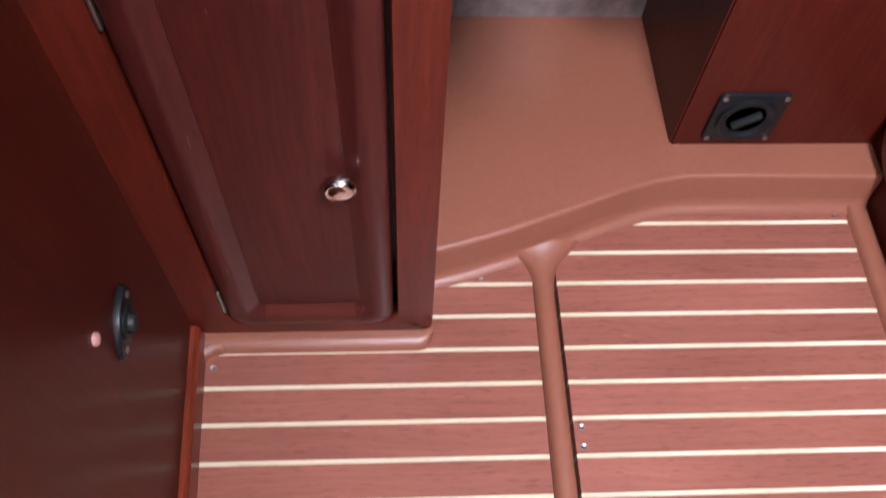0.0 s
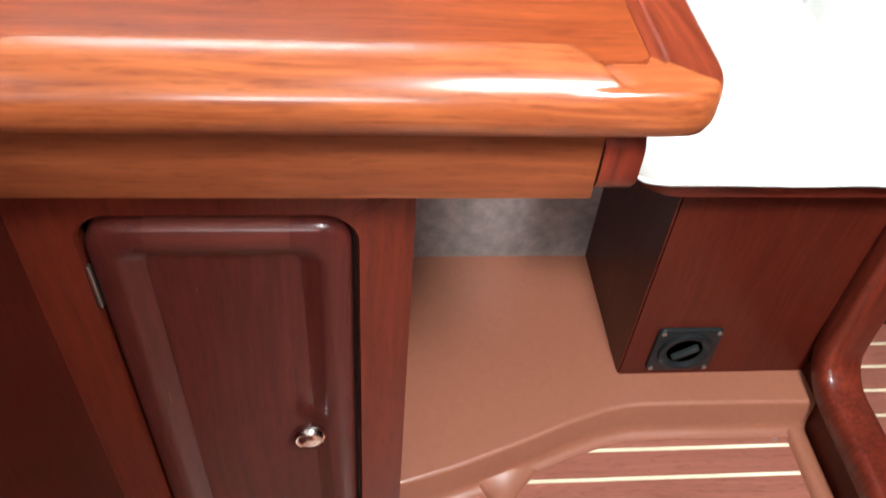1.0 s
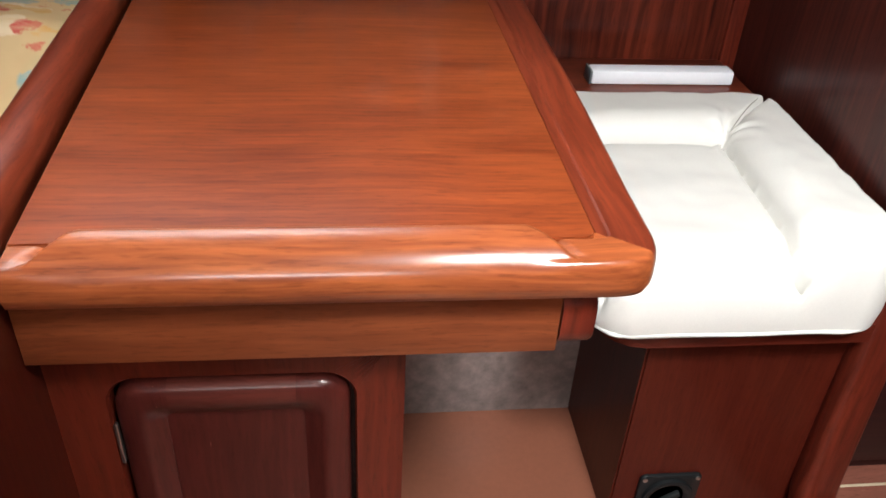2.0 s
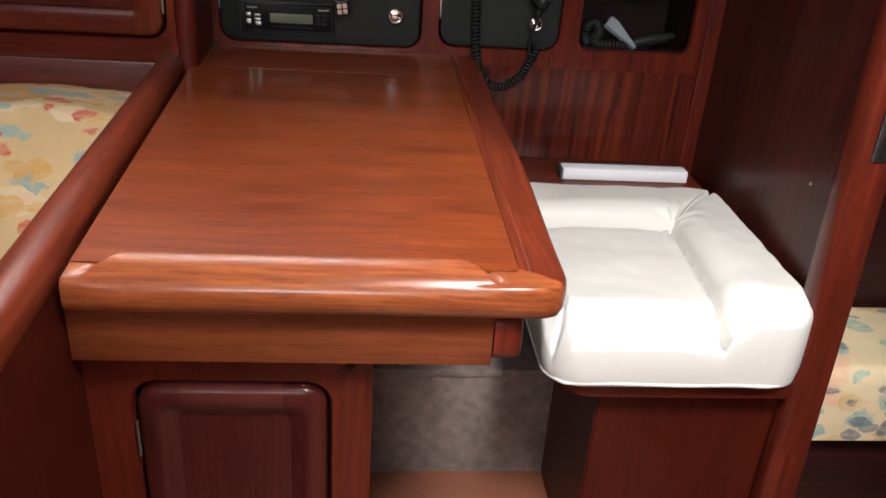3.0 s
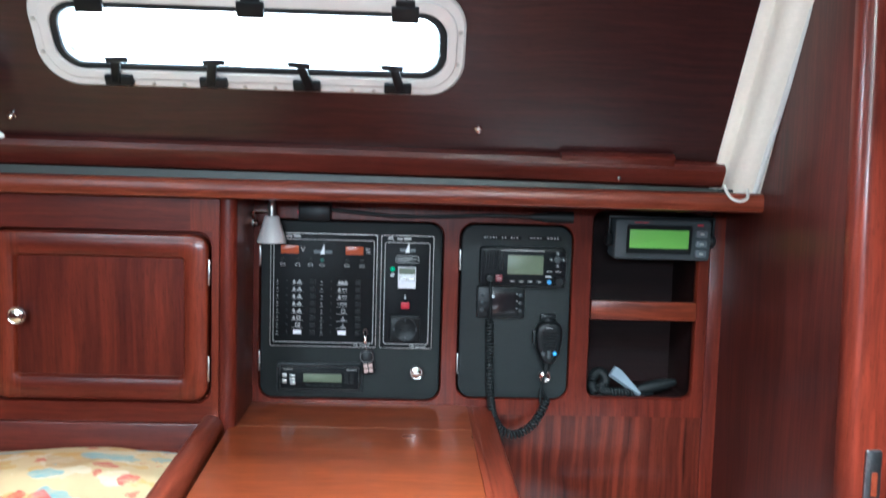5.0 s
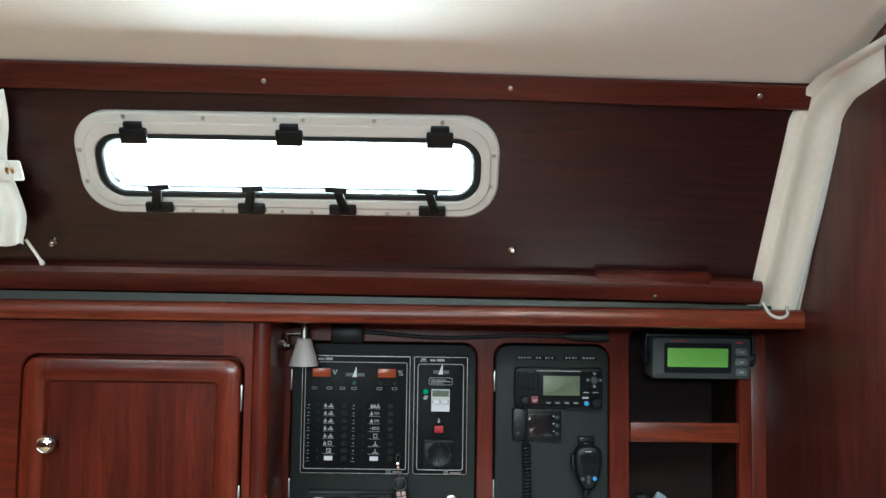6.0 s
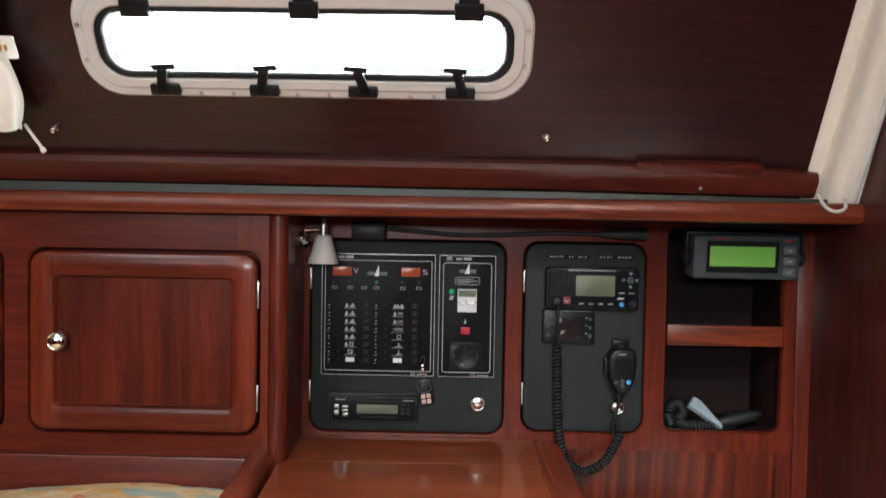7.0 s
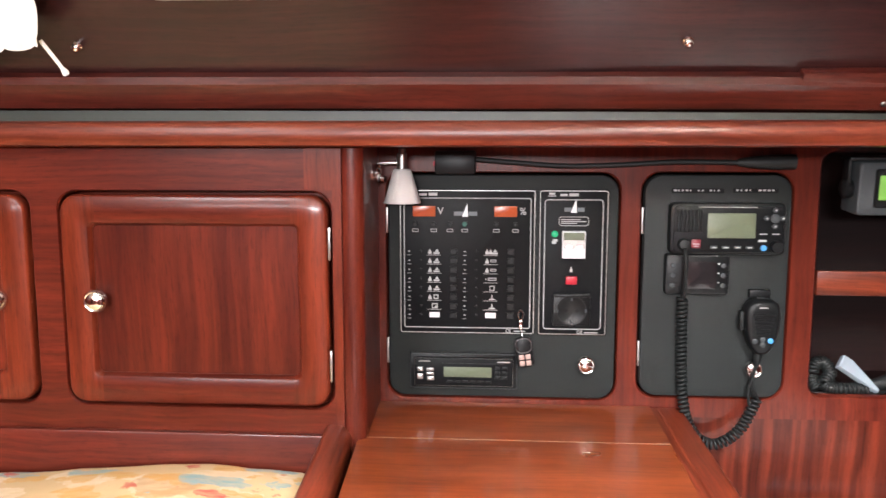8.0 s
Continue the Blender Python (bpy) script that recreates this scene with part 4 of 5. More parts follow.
pad("settee_back_cushion", -1.60, -0.312, 0.84, 1.232, 0.470, back_top, 0.035, 0.05, SETTEE, "cream patterned settee back cushion, softly stuffed", "cushion", 60, 40, 3.0)
pad("settee_seat_cushion", -1.62, -0.300, 0.10, 0.90, 0.325, lambda x, y: 0.462, 0.035, 0.04, SETTEE, "cream patterned settee seat cushion", "cushion", 40, 30, 7.0)
solid("settee", fresh((-1.9, -0.32, 0.12, 1.23, 0.0, 0.324), bevel=0.004), LOW_Z, "mahogany settee plinth beside the partition", "settee")

# aft cabin seen through the doorway
pad("bunk_cushion", 0.80, 2.0, 0.862, 1.112, 0.285, lambda x, y: 0.435, 0.030, 0.02, BUNK, "patterned bunk cushion in cream, teal and pink", "cushion", 50, 24, 11.0)
bunk = thing("bunk", (1.4, 1.0, -0.03), "dark wooden bunk base in the aft cabin", "bunk")
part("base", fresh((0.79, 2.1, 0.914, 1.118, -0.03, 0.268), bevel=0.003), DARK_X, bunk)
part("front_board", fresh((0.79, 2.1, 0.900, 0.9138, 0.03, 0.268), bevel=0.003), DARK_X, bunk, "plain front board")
part("bed_board", fresh((0.79, 2.1, 0.888, 1.118, 0.2682, 0.2845), bevel=0.003), MAH_X, bunk, "thin board under the mattress")


# ---- window ----
WIN = COAMING @ Matrix.Translation((0, 0.006, 0))


def build_window():
    t = thing("window_1", tuple(WIN @ Vector((-0.215, 0.16, 0))), "long white-framed opening window with rounded ends", "window", kind="structure")
    o, i = (-0.597, 0.164, 0.066, 0.262, 0.068), (-0.562, 0.132, 0.100, 0.224, 0.048)
    part("window_frame", frame_ring(bmesh.new(), o, i, 0.0008, 0.014, 0.004, 10), ALU, t, "white painted aluminium frame", WIN)
    part("inner_frame", frame_ring(bmesh.new(), (-0.580, 0.149, 0.083, 0.245, 0.058), (-0.5615, 0.1315, 0.1005, 0.2235, 0.047), 0.0142, 0.019, 0.002, 10), ALU, t, "raised inner rim", WIN)
    part("gasket", frame_ring(bmesh.new(), (-0.5613, 0.1313, 0.1007, 0.2233, 0.0468), (-0.5465, 0.1165, 0.1130, 0.2125, 0.036), -0.012, 0.0175, 0.003, 10), RUBBER, t, "black rubber gasket", WIN)
    pane = part("pane", slab(bmesh.new(), -0.556, 0.126, 0.105, 0.219, 0.04, -0.010, -0.004, 0.001), GLASS, t, "clear acrylic pane", WIN)
    pane.visible_shadow = False
    for u in (-0.484, -0.210, 0.056):
        part("hinge", fresh((u - 0.024, u + 0.024, 0.207, 0.236, 0.006, 0.026), (u - 0.017, u + 0.017, 0.228, 0.246, 0.010, 0.022), bevel=0.003), BLACK, t, "black plastic hinge", WIN)
    for u in (-0.458, -0.289, -0.121, 0.044):
        c = part("latch", fresh((u - 0.025, u + 0.025, 0.074, 0.093, 0.012, 0.028), bevel=0.003), BLACK, t, "black plastic window latch", WIN)
        s = 1 if u < -0.2 else -1
        bm = bmesh.new()
        box(bm, -0.008, 0.008, -0.004, 0.043, -0.004, 0.004, 0.0015)
        bm.transform(Matrix.Translation((u - 0.004 * s, 0.086, 0.027)) @ Matrix.Rotation(radians(-14 * s), 4, "Z") @ Matrix.Rotation(radians(14), 4, "X"))
        tip = bmesh.new()
        box(tip, -0.006, 0.032, -0.005, 0.005, -0.0025, 0.0025, 0.001)
        tip.transform(Matrix.Translation((u - 0.004 * s, 0.129, 0.038)) @ (Matrix.Rotation(radians(180), 4, "Y") if s < 0 else Matrix.Identity(4)) @ Matrix.Rotation(radians(4), 4, "Z"))
        part("finger", tip, BLACK, c, "", WIN)
        part("lever", bm, BLACK, c, "", WIN, 60)
    for u, v in ((-0.588, 0.19), (-0.585, 0.13), (-0.50, 0.254), (-0.36, 0.253), (-0.235, 0.253), (-0.185, 0.253), (-0.06, 0.253), (0.06, 0.252), (0.154, 0.19), (0.151, 0.13), (-0.40, 0.073), (-0.345, 0.073), (-0.235, 0.073), (-0.18, 0.073), (-0.04, 0.073), (0.0, 0.073)):
        part("screw", lathe(bmesh.new(), [(0.0042, 0.013), (0.0042, 0.0148), (0.002, 0.0152)], 8), STEEL, t, "", WIN @ Matrix.Translation((u, v, 0)))
    return t


build_window()

for x in (-0.679, 0.198):
    solid("curtain_stud", lathe(bmesh.new(), [(0.007, 0), (0.007, 0.006), (0.005, 0.007), (0.005, 0.012), (0.0065, 0.013), (0.005, 0.016), (0.002, 0.017)], 14), CHROME, "small chrome curtain stud on the cabin side", "stud", "curtain studs", m=COAMING @ Matrix.Translation((x, 0.003, 0)), angle=50)


# curtain gathered at the window's far end
def build_curtain():
    t = thing("curtain", tuple(COAMING @ Vector((-0.85, 0.0, 0.04))), "white cloth curtain gathered in soft folds", "curtain")
    bm = bmesh.new()
    rows = []
    for j in range(25):
        v = 0.314 - 0.286 * j / 24
        k = j / 24
        waist = math.exp(-((k - 0.42) / 0.16) ** 2)
        right = -0.684 + 0.003 * math.sin(k * 9) - 0.014 * waist - 0.016 * step(0.75, 1.0, k)
        row = []
        for i in range(61):
            s = i / 60
            u = right - 0.36 * s
            fold = math.sin(s * 44 + 0.8 * math.sin(k * 3) + k * 1.5) * (0.012 - 0.007 * waist) + 0.006 * math.sin(s * 15 + 2)
            row.append((u, v - 0.06 * s * k + 0.006 * math.sin(s * 44 + 1) * (k > 0.95), 0.034 + fold + 0.02 * k))
        rows.append(row)
    back = [[(u, v, d - 0.0015) for u, v, d in r] for r in rows]
    rings(bm, rows, cap0=False, cap1=False, wrap=False)
    rings(bm, back, cap0=False, cap1=False, wrap=False)
    part("cloth", bm, CLOTH, t, "", COAMING, 80)
    bm = bmesh.new()
    slab(bm, -0.74, -0.680, 0.150, 0.188, 0.004, 0.048, 0.051, 0.001)
    tab = part("tab", bm, CLOTH, t, "cloth tab", COAMING)
    part("snap", lathe(bmesh.new(), [(0.008, 0.051), (0.008, 0.053), (0.005, 0.055), (0.002, 0.055)], 14), BRASS, tab, "brass snap fastener", COAMING @ Matrix.Translation((-0.701, 0.170, 0)))
    bm = bmesh.new()
    tube(bm, glide([(-0.703, 0.034, 0.052), (-0.694, 0.014, 0.053), (-0.686, -0.004, 0.054), (-0.681, -0.018, 0.054)], 5), [0.003] * 12 + [0.004, 0.005, 0.0055, 0.004], 6)
    part("tape_end", bm, CLOTH, t, "loose tape end", COAMING)
    return t


build_curtain()


# vinyl welt that covers the corner between cabin side, headliner and bulkhead
def build_welt():
    t = thing("corner_welt", (0.70, 1.25, 1.31), "cream vinyl welt with white piping in the cabin corner", "welt", kind="structure")
    up, nor = CO, Vector((0, -0.85, -0.527))
    base = Vector((0, 1.217, 1.421))
    line = []
    for v in (-0.118, -0.11, -0.05, 0.05, 0.15, 0.22, 0.27):
        line.append((base + up * v, nor, 0.0))
    cen = base + up * 0.27 + nor * 0.13
    for a in (15, 30, 45, 58):
        r = radians(a)
        n2 = nor * math.cos(r) - up * math.sin(r)
        line.append((cen - n2 * 0.13, n2, a / 58))
    tdir = (up * math.cos(radians(58)) + nor * math.sin(radians(58))).normalized()
    p, n2 = line[-1][0], line[-1][1]
    for k in (0.1, 0.25, 0.45):
        line.append((p + tdir * k, n2, 1.0))
    sec = [(0.674, 0.0), (0.678, 0.005), (0.688, 0.006), (0.697, 0.005), (0.700, 0.010), (0.702, 0.028), (0.710, 0.044), (0.724, 0.052), (0.742, 0.050)]
    bm = bmesh.new()
    rings(bm, [[Vector((x + 0.02 * (w > 0) * w, 0, 0)) + q + n2 * (d + 0.0015) for x, d in sec] + [Vector((0.775, 0, 0)) + q + n2 * 0.048, Vector((0.775, 0, 0)) + q] for q, n2, w in line])
    part("vinyl", bm, WELT, t, "", None, 60)
    bm = bmesh.new()
    tube(bm, [Vector((0.745 + 0.02 * w, 0, 0)) + q + n2 * 0.051 for q, n2, w in line], 0.006, 8)
    part("piping", bm, VINYL, t, "white piping", None, 70)
    bm = bmesh.new()
    tube(bm, glide([(0.680, 1.215, 1.326), (0.687, 1.196, 1.304), (0.703, 1.191, 1.297), (0.719, 1.195, 1.303), (0.725, 1.210, 1.318)], 5), 0.0032, 6)
    part("cord_loop", bm, VINYL, t, "loop of white cord", None, 70)
    return t


build_welt()


# ---- instruments ----
INST = facing(0, 1.44, 0)


def at(u, v, d=0.0):
    return INST @ Matrix.Translation((u, v, d))


def line_frame(u0, u1, v0, v1, r, w, d):
    """A thin printed line as a fine raised ring."""
    return frame_ring(bmesh.new(), (u0, u1, v0, v1, r), (u0 + w, u1 - w, v0 + w, v1 - w, max(r - w, 0.001)), d, d + 0.0006, 0.0002, 4)


def bars(*rects, d, t=0.0007):
    bm = bmesh.new()
    for u0, u1, v0, v1 in rects:
        box(bm, u0, u1, v0, v1, d, d + t)
    return bm


def sail_logo(parent, u, v, d, w=0.040):
    bm = bars((u - w / 2, u - 0.002, v - 0.0035, v + 0.0035), (u + 0.005, u + w / 2, v - 0.0035, v + 0.0035), d=d)
    part("sail_mark_bar", bm, GREYP, parent, "", INST)
    bm = bmesh.new()
    rings(bm, [[(u - 0.006, v - 0.005, z), (u + 0.004, v - 0.005, z), (u + 0.003, v + 0.018, z)] for z in (d, d + 0.0008)])
    part("sail_mark", bm, PAPER, parent, "", INST)


def glyph(u, v, d, k):
    """A small printed sign over a fine rule: sails, drops and boxes in plain outline."""
    bm = bars((u - 0.0125, u + 0.0125, v - 0.0068, v - 0.0062), d=d)

    def shape(*pts):
        rings(bm, [[(u + x, v + y, z) for x, y in pts] for z in (d, d + 0.0007)])

    def drop(x):
        shape((x - 0.0028, -0.0045), (x + 0.0028, -0.0045), (x + 0.0030, -0.0015), (x, 0.0045), (x - 0.0030, -0.0015))

    def boat(x):
        shape((x - 0.0062, -0.0018), (x - 0.0040, -0.0045), (x + 0.0045, -0.0045), (x + 0.0062, -0.0018))
        shape((x - 0.0030, -0.0010), (x + 0.0040, -0.0010), (x + 0.0010, 0.0045))

    def hollow(x, w, h, t):
        for q in ((x - w, x + w, v - h, v - h + t), (x - w, x + w, v + h - t, v + h), (x - w, x - w + t, v - h, v + h), (x + w - t, x + w, v - h, v + h)):
            box(bm, u + q[0], u + q[1], q[2], q[3], d, d + 0.0007)

    if k < 5:
        drop(-0.0075), boat(0.0040)
    elif k == 5:
        drop(-0.0075), hollow(0.0030, 0.0042, 0.0042, 0.0018)
    elif k == 6:
        hollow(0.0010, 0.0050, 0.0045, 0.0016), shape((0.0, -0.003), (0.004, -0.003), (0.004, 0.002))
    elif k == 7:
        drop(-0.0060), drop(0.0002), boat(0.0070)
    elif k in (8, 9):
        drop(-0.0060), hollow(0.0050, 0.0050, 0.0022, 0.0011)
    elif k == 10:
        hollow(0.0030, 0.0075, 0.0024, 0.0012), shape((-0.0090, -0.001), (-0.0070, -0.001), (-0.0070, 0.001), (-0.0090, 0.001))
    elif k == 11:
        hollow(0.0030, 0.0042, 0.0044, 0.0012)
    else:
        shape((0.0022, -0.0030), (0.0038, -0.0030), (0.0038, 0.0045), (0.0022, 0.0045))
        shape((-0.0030, -0.0045), (0.0090, -0.0045), (0.0070, -0.0025), (-0.0010, -0.0025))
    return bm


def build_switch_panel():
    t = thing("switch_panel_door", (-0.056, 1.44, 0.832), "charcoal panel door with breakers, stereo and socket", "instrument panel")
    part("door_plate", slab(bmesh.new(), -0.254, 0.142, 0.832, 1.225, 0.029, -0.012, 0.006, 0.003, 8), PANEL, t, "charcoal laminate plate with rounded corners", INST)
    for v in (1.146, 0.913):
        hinge(t, -0.2565, v, INST, 0.003, 0.045)
    knob(t, 0.092, 0.895, INST, 0.006, 0.0175)
    # battery and circuit panel
    a = part("circuit_panel", slab(bmesh.new(), -0.235, 0.0025, 0.946, 1.201, 0.004, 0.006, 0.0095, 0.001), INK, t, "black circuit panel with white lines", INST)
    d = 0.0095
    part("border_line", line_frame(-0.233, 0.0005, 0.948, 1.199, 0.004, 0.0013, d), STEEL, a, "", INST)
    part("border_line", line_frame(-0.2265, -0.006, 0.957, 1.186, 0.004, 0.0014, d), WHITE, a, "", INST)
    for u in (-0.191, -0.050):
        part("digital_display", slab(bmesh.new(), u - 0.0195, u + 0.0195, 1.1535, 1.1715, 0.001, d, d + 0.001, 0.0003), AMBER, a, "amber digital display", INST)
    part("letter_v", letters("V", 0.017), WHITE, a, "", at(-0.1625, 1.1625, d + 0.0005))
    part("percent_sign", letters("%", 0.017), WHITE, a, "", at(-0.0205, 1.1625, d + 0.0005))
    sail_logo(a, -0.119, 1.1585, d)
    part("title_bars", bars((-0.20, -0.186, 1.1895, 1.1935), (-0.183, -0.168, 1.1895, 1.1945), d=d), WHITE, a, "", INST)
    for x, on in ((-0.206, 0), (-0.174, 0), (-0.146, 0), (-0.1205, 1), (-0.066, 0), (-0.033, 0)):
        part("button", lathe(bmesh.new(), [(0.0042, 0), (0.0042, 0.003), (0.0032, 0.004)], 12), TEAL if on else BLACK, a, "green lamp" if on else "", at(x, 1.1405, d))
        part("symbol", line_frame(x - 0.0054, x + 0.0054, 1.1265, 1.1320, 0.0008, 0.0009, d), WHITE, a, "", INST)
    for c, (ut, ul, ur, uw) in enumerate(((-0.2175, -0.1735, -0.1400, -0.197), (-0.1205, -0.0755, -0.0405, -0.100))):
        for i in range(8):
            v = 1.0925 - 0.01607 * i
            part("tick", bars((ut - 0.0034, ut + 0.0034, v - 0.0068, v - 0.0062), (ut - 0.0012, ut + 0.0018, v - 0.0008, v + 0.0010), d=d), WHITE, a, "", INST)
            part("rocker_switch", fresh((ur - 0.006, ur + 0.006, v - 0.0052, v + 0.0052, d, d + 0.0035), bevel=0.0008, seg=1), BLACK, a, "", INST)
            part("indicator", lathe(bmesh.new(), [(0.0022, 0), (0.0022, 0.0015), (0.001, 0.002)], 8), BLACK, a, "", at(uw, v, d))
            if i == 7:
                part("blank_label", bars((ul - 0.0085, ul + 0.0095, v - 0.0045, v + 0.0045), d=d), PAPER, a, "", INST)
            else:
                part("symbol", glyph(ul, v, d, i + 7 * c), WHITE, a, "", INST)
    part("mark_ce", letters("CE", 0.0085), WHITE, a, "", at(-0.0435, 0.9525, d + 0.0005))
    part("small_print_bar", bars((-0.034, -0.014, 0.9517, 0.9532), d=d), WHITE, a, "", INST)
    # mains panel
    b = part("mains_panel", slab(bmesh.new(), 0.0065, 0.1265, 0.946, 1.201, 0.004, 0.006, 0.0095, 0.001), INK, t, "black mains panel with white lines", INST)
    part("border_line", line_frame(0.0085, 0.1245, 0.948, 1.199, 0.004, 0.0012, d), STEEL, b, "", INST)
    part("border_line", line_frame(0.0165, 0.1165, 0.957, 1.184, 0.006, 0.0014, d), WHITE, b, "", INST)
    part("title_bars", bars((0.022, 0.036, 1.189, 1.1905), (0.024, 0.034, 1.192, 1.1955), (0.043, 0.055, 1.1895, 1.1935), (0.058, 0.074, 1.1895, 1.1945), d=d), WHITE, b, "", INST)
    sail_logo(b, 0.067, 1.1665, d, 0.034)
    part("label_frame", line_frame(0.041, 0.092, 1.1385, 1.1545, 0.005, 0.0009, d), WHITE, b, "", INST)
    part("small_print_bar", bars((0.045, 0.078, 1.1488, 1.1500), (0.045, 0.088, 1.1456, 1.1468), (0.045, 0.072, 1.1424, 1.1436), d=d), WHITE, b, "", INST)
    part("indicator_lamp", lathe(bmesh.new(), [(0.0055, 0), (0.0055, 0.003), (0.004, 0.005), (0.001, 0.006)], 14), LED, b, "green indicator lamp", at(0.0345, 1.1245, d))
    part("plug_symbol", bars((0.030, 0.037, 1.1075, 1.1125), (0.032, 0.039, 1.1115, 1.1155), d=d), WHITE, b, "", INST)
    br = part("breaker", slab(bmesh.new(), 0.0470, 0.0860, 1.0835, 1.1300, 0.001, d, d + 0.012, 0.001), PAPER, b, "white twin circuit breaker", INST)
    part("breaker_window", bars((0.0485, 0.0845, 1.1150, 1.1285), d=d + 0.0121), LCD, br, "", INST)
    part("breaker_recess", bars((0.0485, 0.0845, 1.1010, 1.1145), d=d + 0.0121), STEEL, br, "", INST)
    for u in (0.0575, 0.0755):
        part("toggle", fresh((u - 0.006, u + 0.006, 1.0995, 1.1075, d + 0.012, d + 0.020), bevel=0.0015), PAPER, br, "", INST)
    rs = part("red_switch", fresh((0.0545, 0.0735, 1.0375, 1.0515, d, d + 0.006), bevel=0.0012), RED, b, "red rocker switch", INST)
    part("lamp_symbol", bars((0.0615, 0.0655, 1.0585, 1.0635), (0.0625, 0.0645, 1.0635, 1.0675), d=d), WHITE, b, "", INST)
    s = part("socket", slab(bmesh.new(), 0.0325, 0.0975, 0.9645, 1.0215, 0.003, d, d + 0.007, 0.0015), BLACK, b, "black mains socket", INST)
    bm = bmesh.new()
    lathe(bm, [(0.0262, 0.007), (0.0262, 0.0085), (0.0225, 0.0085), (0.0215, 0.0078), (0.004, 0.0076)], 32)
    part("socket_bowl", bm, BLACK, s, "", at(0.065, 0.992, d), 40)
    for u0, u1, v0, v1 in ((0.0635, 0.0665, 0.9665, 0.9745), (0.0635, 0.0665, 1.0095, 1.0145), (0.0385, 0.0425, 0.989, 0.995), (0.0875, 0.0915, 0.989, 0.995)):
        part("earth_clip", fresh((u0, u1, v0, v1, d + 0.0085, d + 0.0098), bevel=0.0005, seg=1), SLATE, s, "", INST)
    part("socket_cover", fresh((0.034, 0.096, 1.0155, 1.0205, d + 0.0072, d + 0.010), bevel=0.001), BLACK, s, "", INST)
    for u in (0.0555, 0.0745):
        part("pin_hole", lathe(bmesh.new(), [(0.0028, 0.0077), (0.0028, 0.0080), (0.001, 0.0080)], 10), INK, s, "", at(u, 0.992, d))
    part("mark_ce", letters("CE", 0.0085), WHITE, b, "", at(0.0800, 0.9523, d + 0.0005))
    part("small_print_bar", bars((0.088, 0.112, 0.9510, 0.9524), d=d), WHITE, b, "", INST)
    # stereo
    e = part("stereo", slab(bmesh.new(), -0.2165, -0.0265, 0.8475, 0.9125, 0.004, 0.006, 0.013, 0.0015), BLACK, t, "black car stereo with a dull display", INST)
    part("face", slab(bmesh.new(), -0.208, -0.034, 0.8545, 0.9055, 0.003, 0.013, 0.0215, 0.002), INK, e, "", INST)
    part("chrome_line", line_frame(-0.2075, -0.0345, 0.855, 0.905, 0.003, 0.0005, 0.0205), STEEL, e, "", INST)
    part("display", slab(bmesh.new(), -0.156, -0.072, 0.8715, 0.8895, 0.001, 0.0215, 0.0225, 0.0003), LCD, e, "", INST)
    part("face_ring", line_frame(-0.2155, -0.0275, 0.8485, 0.9115, 0.004, 0.0011, 0.0128), SLATE, e, "", INST)
    for u, v, w, h in ((-0.1975, 0.8855, 0.0050, 0.0040), (-0.1975, 0.8725, 0.0050, 0.0050), (-0.1800, 0.8850, 0.0065, 0.0026), (-0.1800, 0.8775, 0.0065, 0.0026), (-0.1790, 0.8690, 0.0060, 0.0036)):
        part("key", fresh((u - w, u + w, v - h, v + h, 0.0215, 0.0255), bevel=0.001), STEEL, e, "", INST)
    part("eject_slot", bars((-0.160, -0.050, 0.8945, 0.8962), d=0.0215), BLACK, e, "", INST)
    for i in range(6):
        part("key", fresh((-0.150 + 0.0135 * i, -0.140 + 0.0135 * i, 0.8615, 0.8655, 0.0215, 0.0240), bevel=0.0008), BLACK, e, "", INST)
    for i in range(3):
        for j in range(2):
            part("key", fresh((-0.066 + 0.012 * j, -0.057 + 0.012 * j, 0.8685 + 0.0085 * i, 0.8745 + 0.0085 * i, 0.0215, 0.0235), bevel=0.0008), BLACK, e, "", INST)
    part("small_print_bar", bars((-0.062, -0.040, 0.8985, 0.9000), (-0.2, -0.18, 0.8985, 0.9000), d=0.0215), STEEL, e, "", INST)
    return t


def build_key():
    t = thing("key_fob", tuple(at(-0.02, 0.905, 0.02).translation), "black key fob on a chrome clip", "key fob")
    bm = bmesh.new()
    tube(bm, glide([(-0.0225, 0.992, 0.014), (-0.027, 0.984, 0.016), (-0.0225, 0.974, 0.018), (-0.018, 0.984, 0.016), (-0.0225, 0.992, 0.014)], 5), 0.0017, 6)
    part("clip", bm, CHROME, t, "chrome snap hook", INST, 60)
    part("swivel", fresh((-0.0255, -0.0185, 0.958, 0.974, 0.014, 0.020), bevel=0.002), CHROME, t, "", INST)
    bm = bmesh.new()
    tube(bm, glide([(-0.022, 0.960, 0.017), (-0.020, 0.950, 0.018), (-0.018, 0.942, 0.018)], 4), 0.0012, 6)
    part("chain", bm, CHROME, t, "", INST)
    bm = bmesh.new()
    slab(bm, -0.015, 0.015, -0.027, 0.027, 0.011, 0.0, 0.012, 0.003)
    m = at(-0.0155, 0.918, 0.014) @ Matrix.Rotation(radians(8), 4, "Z")
    part("fob_body", bm, BLACK, t, "", m)
    part("fob_ring", frame_ring(bmesh.new(), (-0.0145, 0.0145, -0.0005, 0.0265, 0.011), (-0.0130, 0.0130, 0.001, 0.0250, 0.0095), 0.012, 0.0135, 0.0005), WORN, t, "", m)
    for a in (-0.0055, 0.0055):
        for b in (-0.0075, -0.0185):
            part("fob_key", fresh((a - 0.0045, a + 0.0045, b - 0.0045, b + 0.0045, 0.011, 0.0138), bevel=0.0012), PINKSTEEL, t, "", m)
    return t


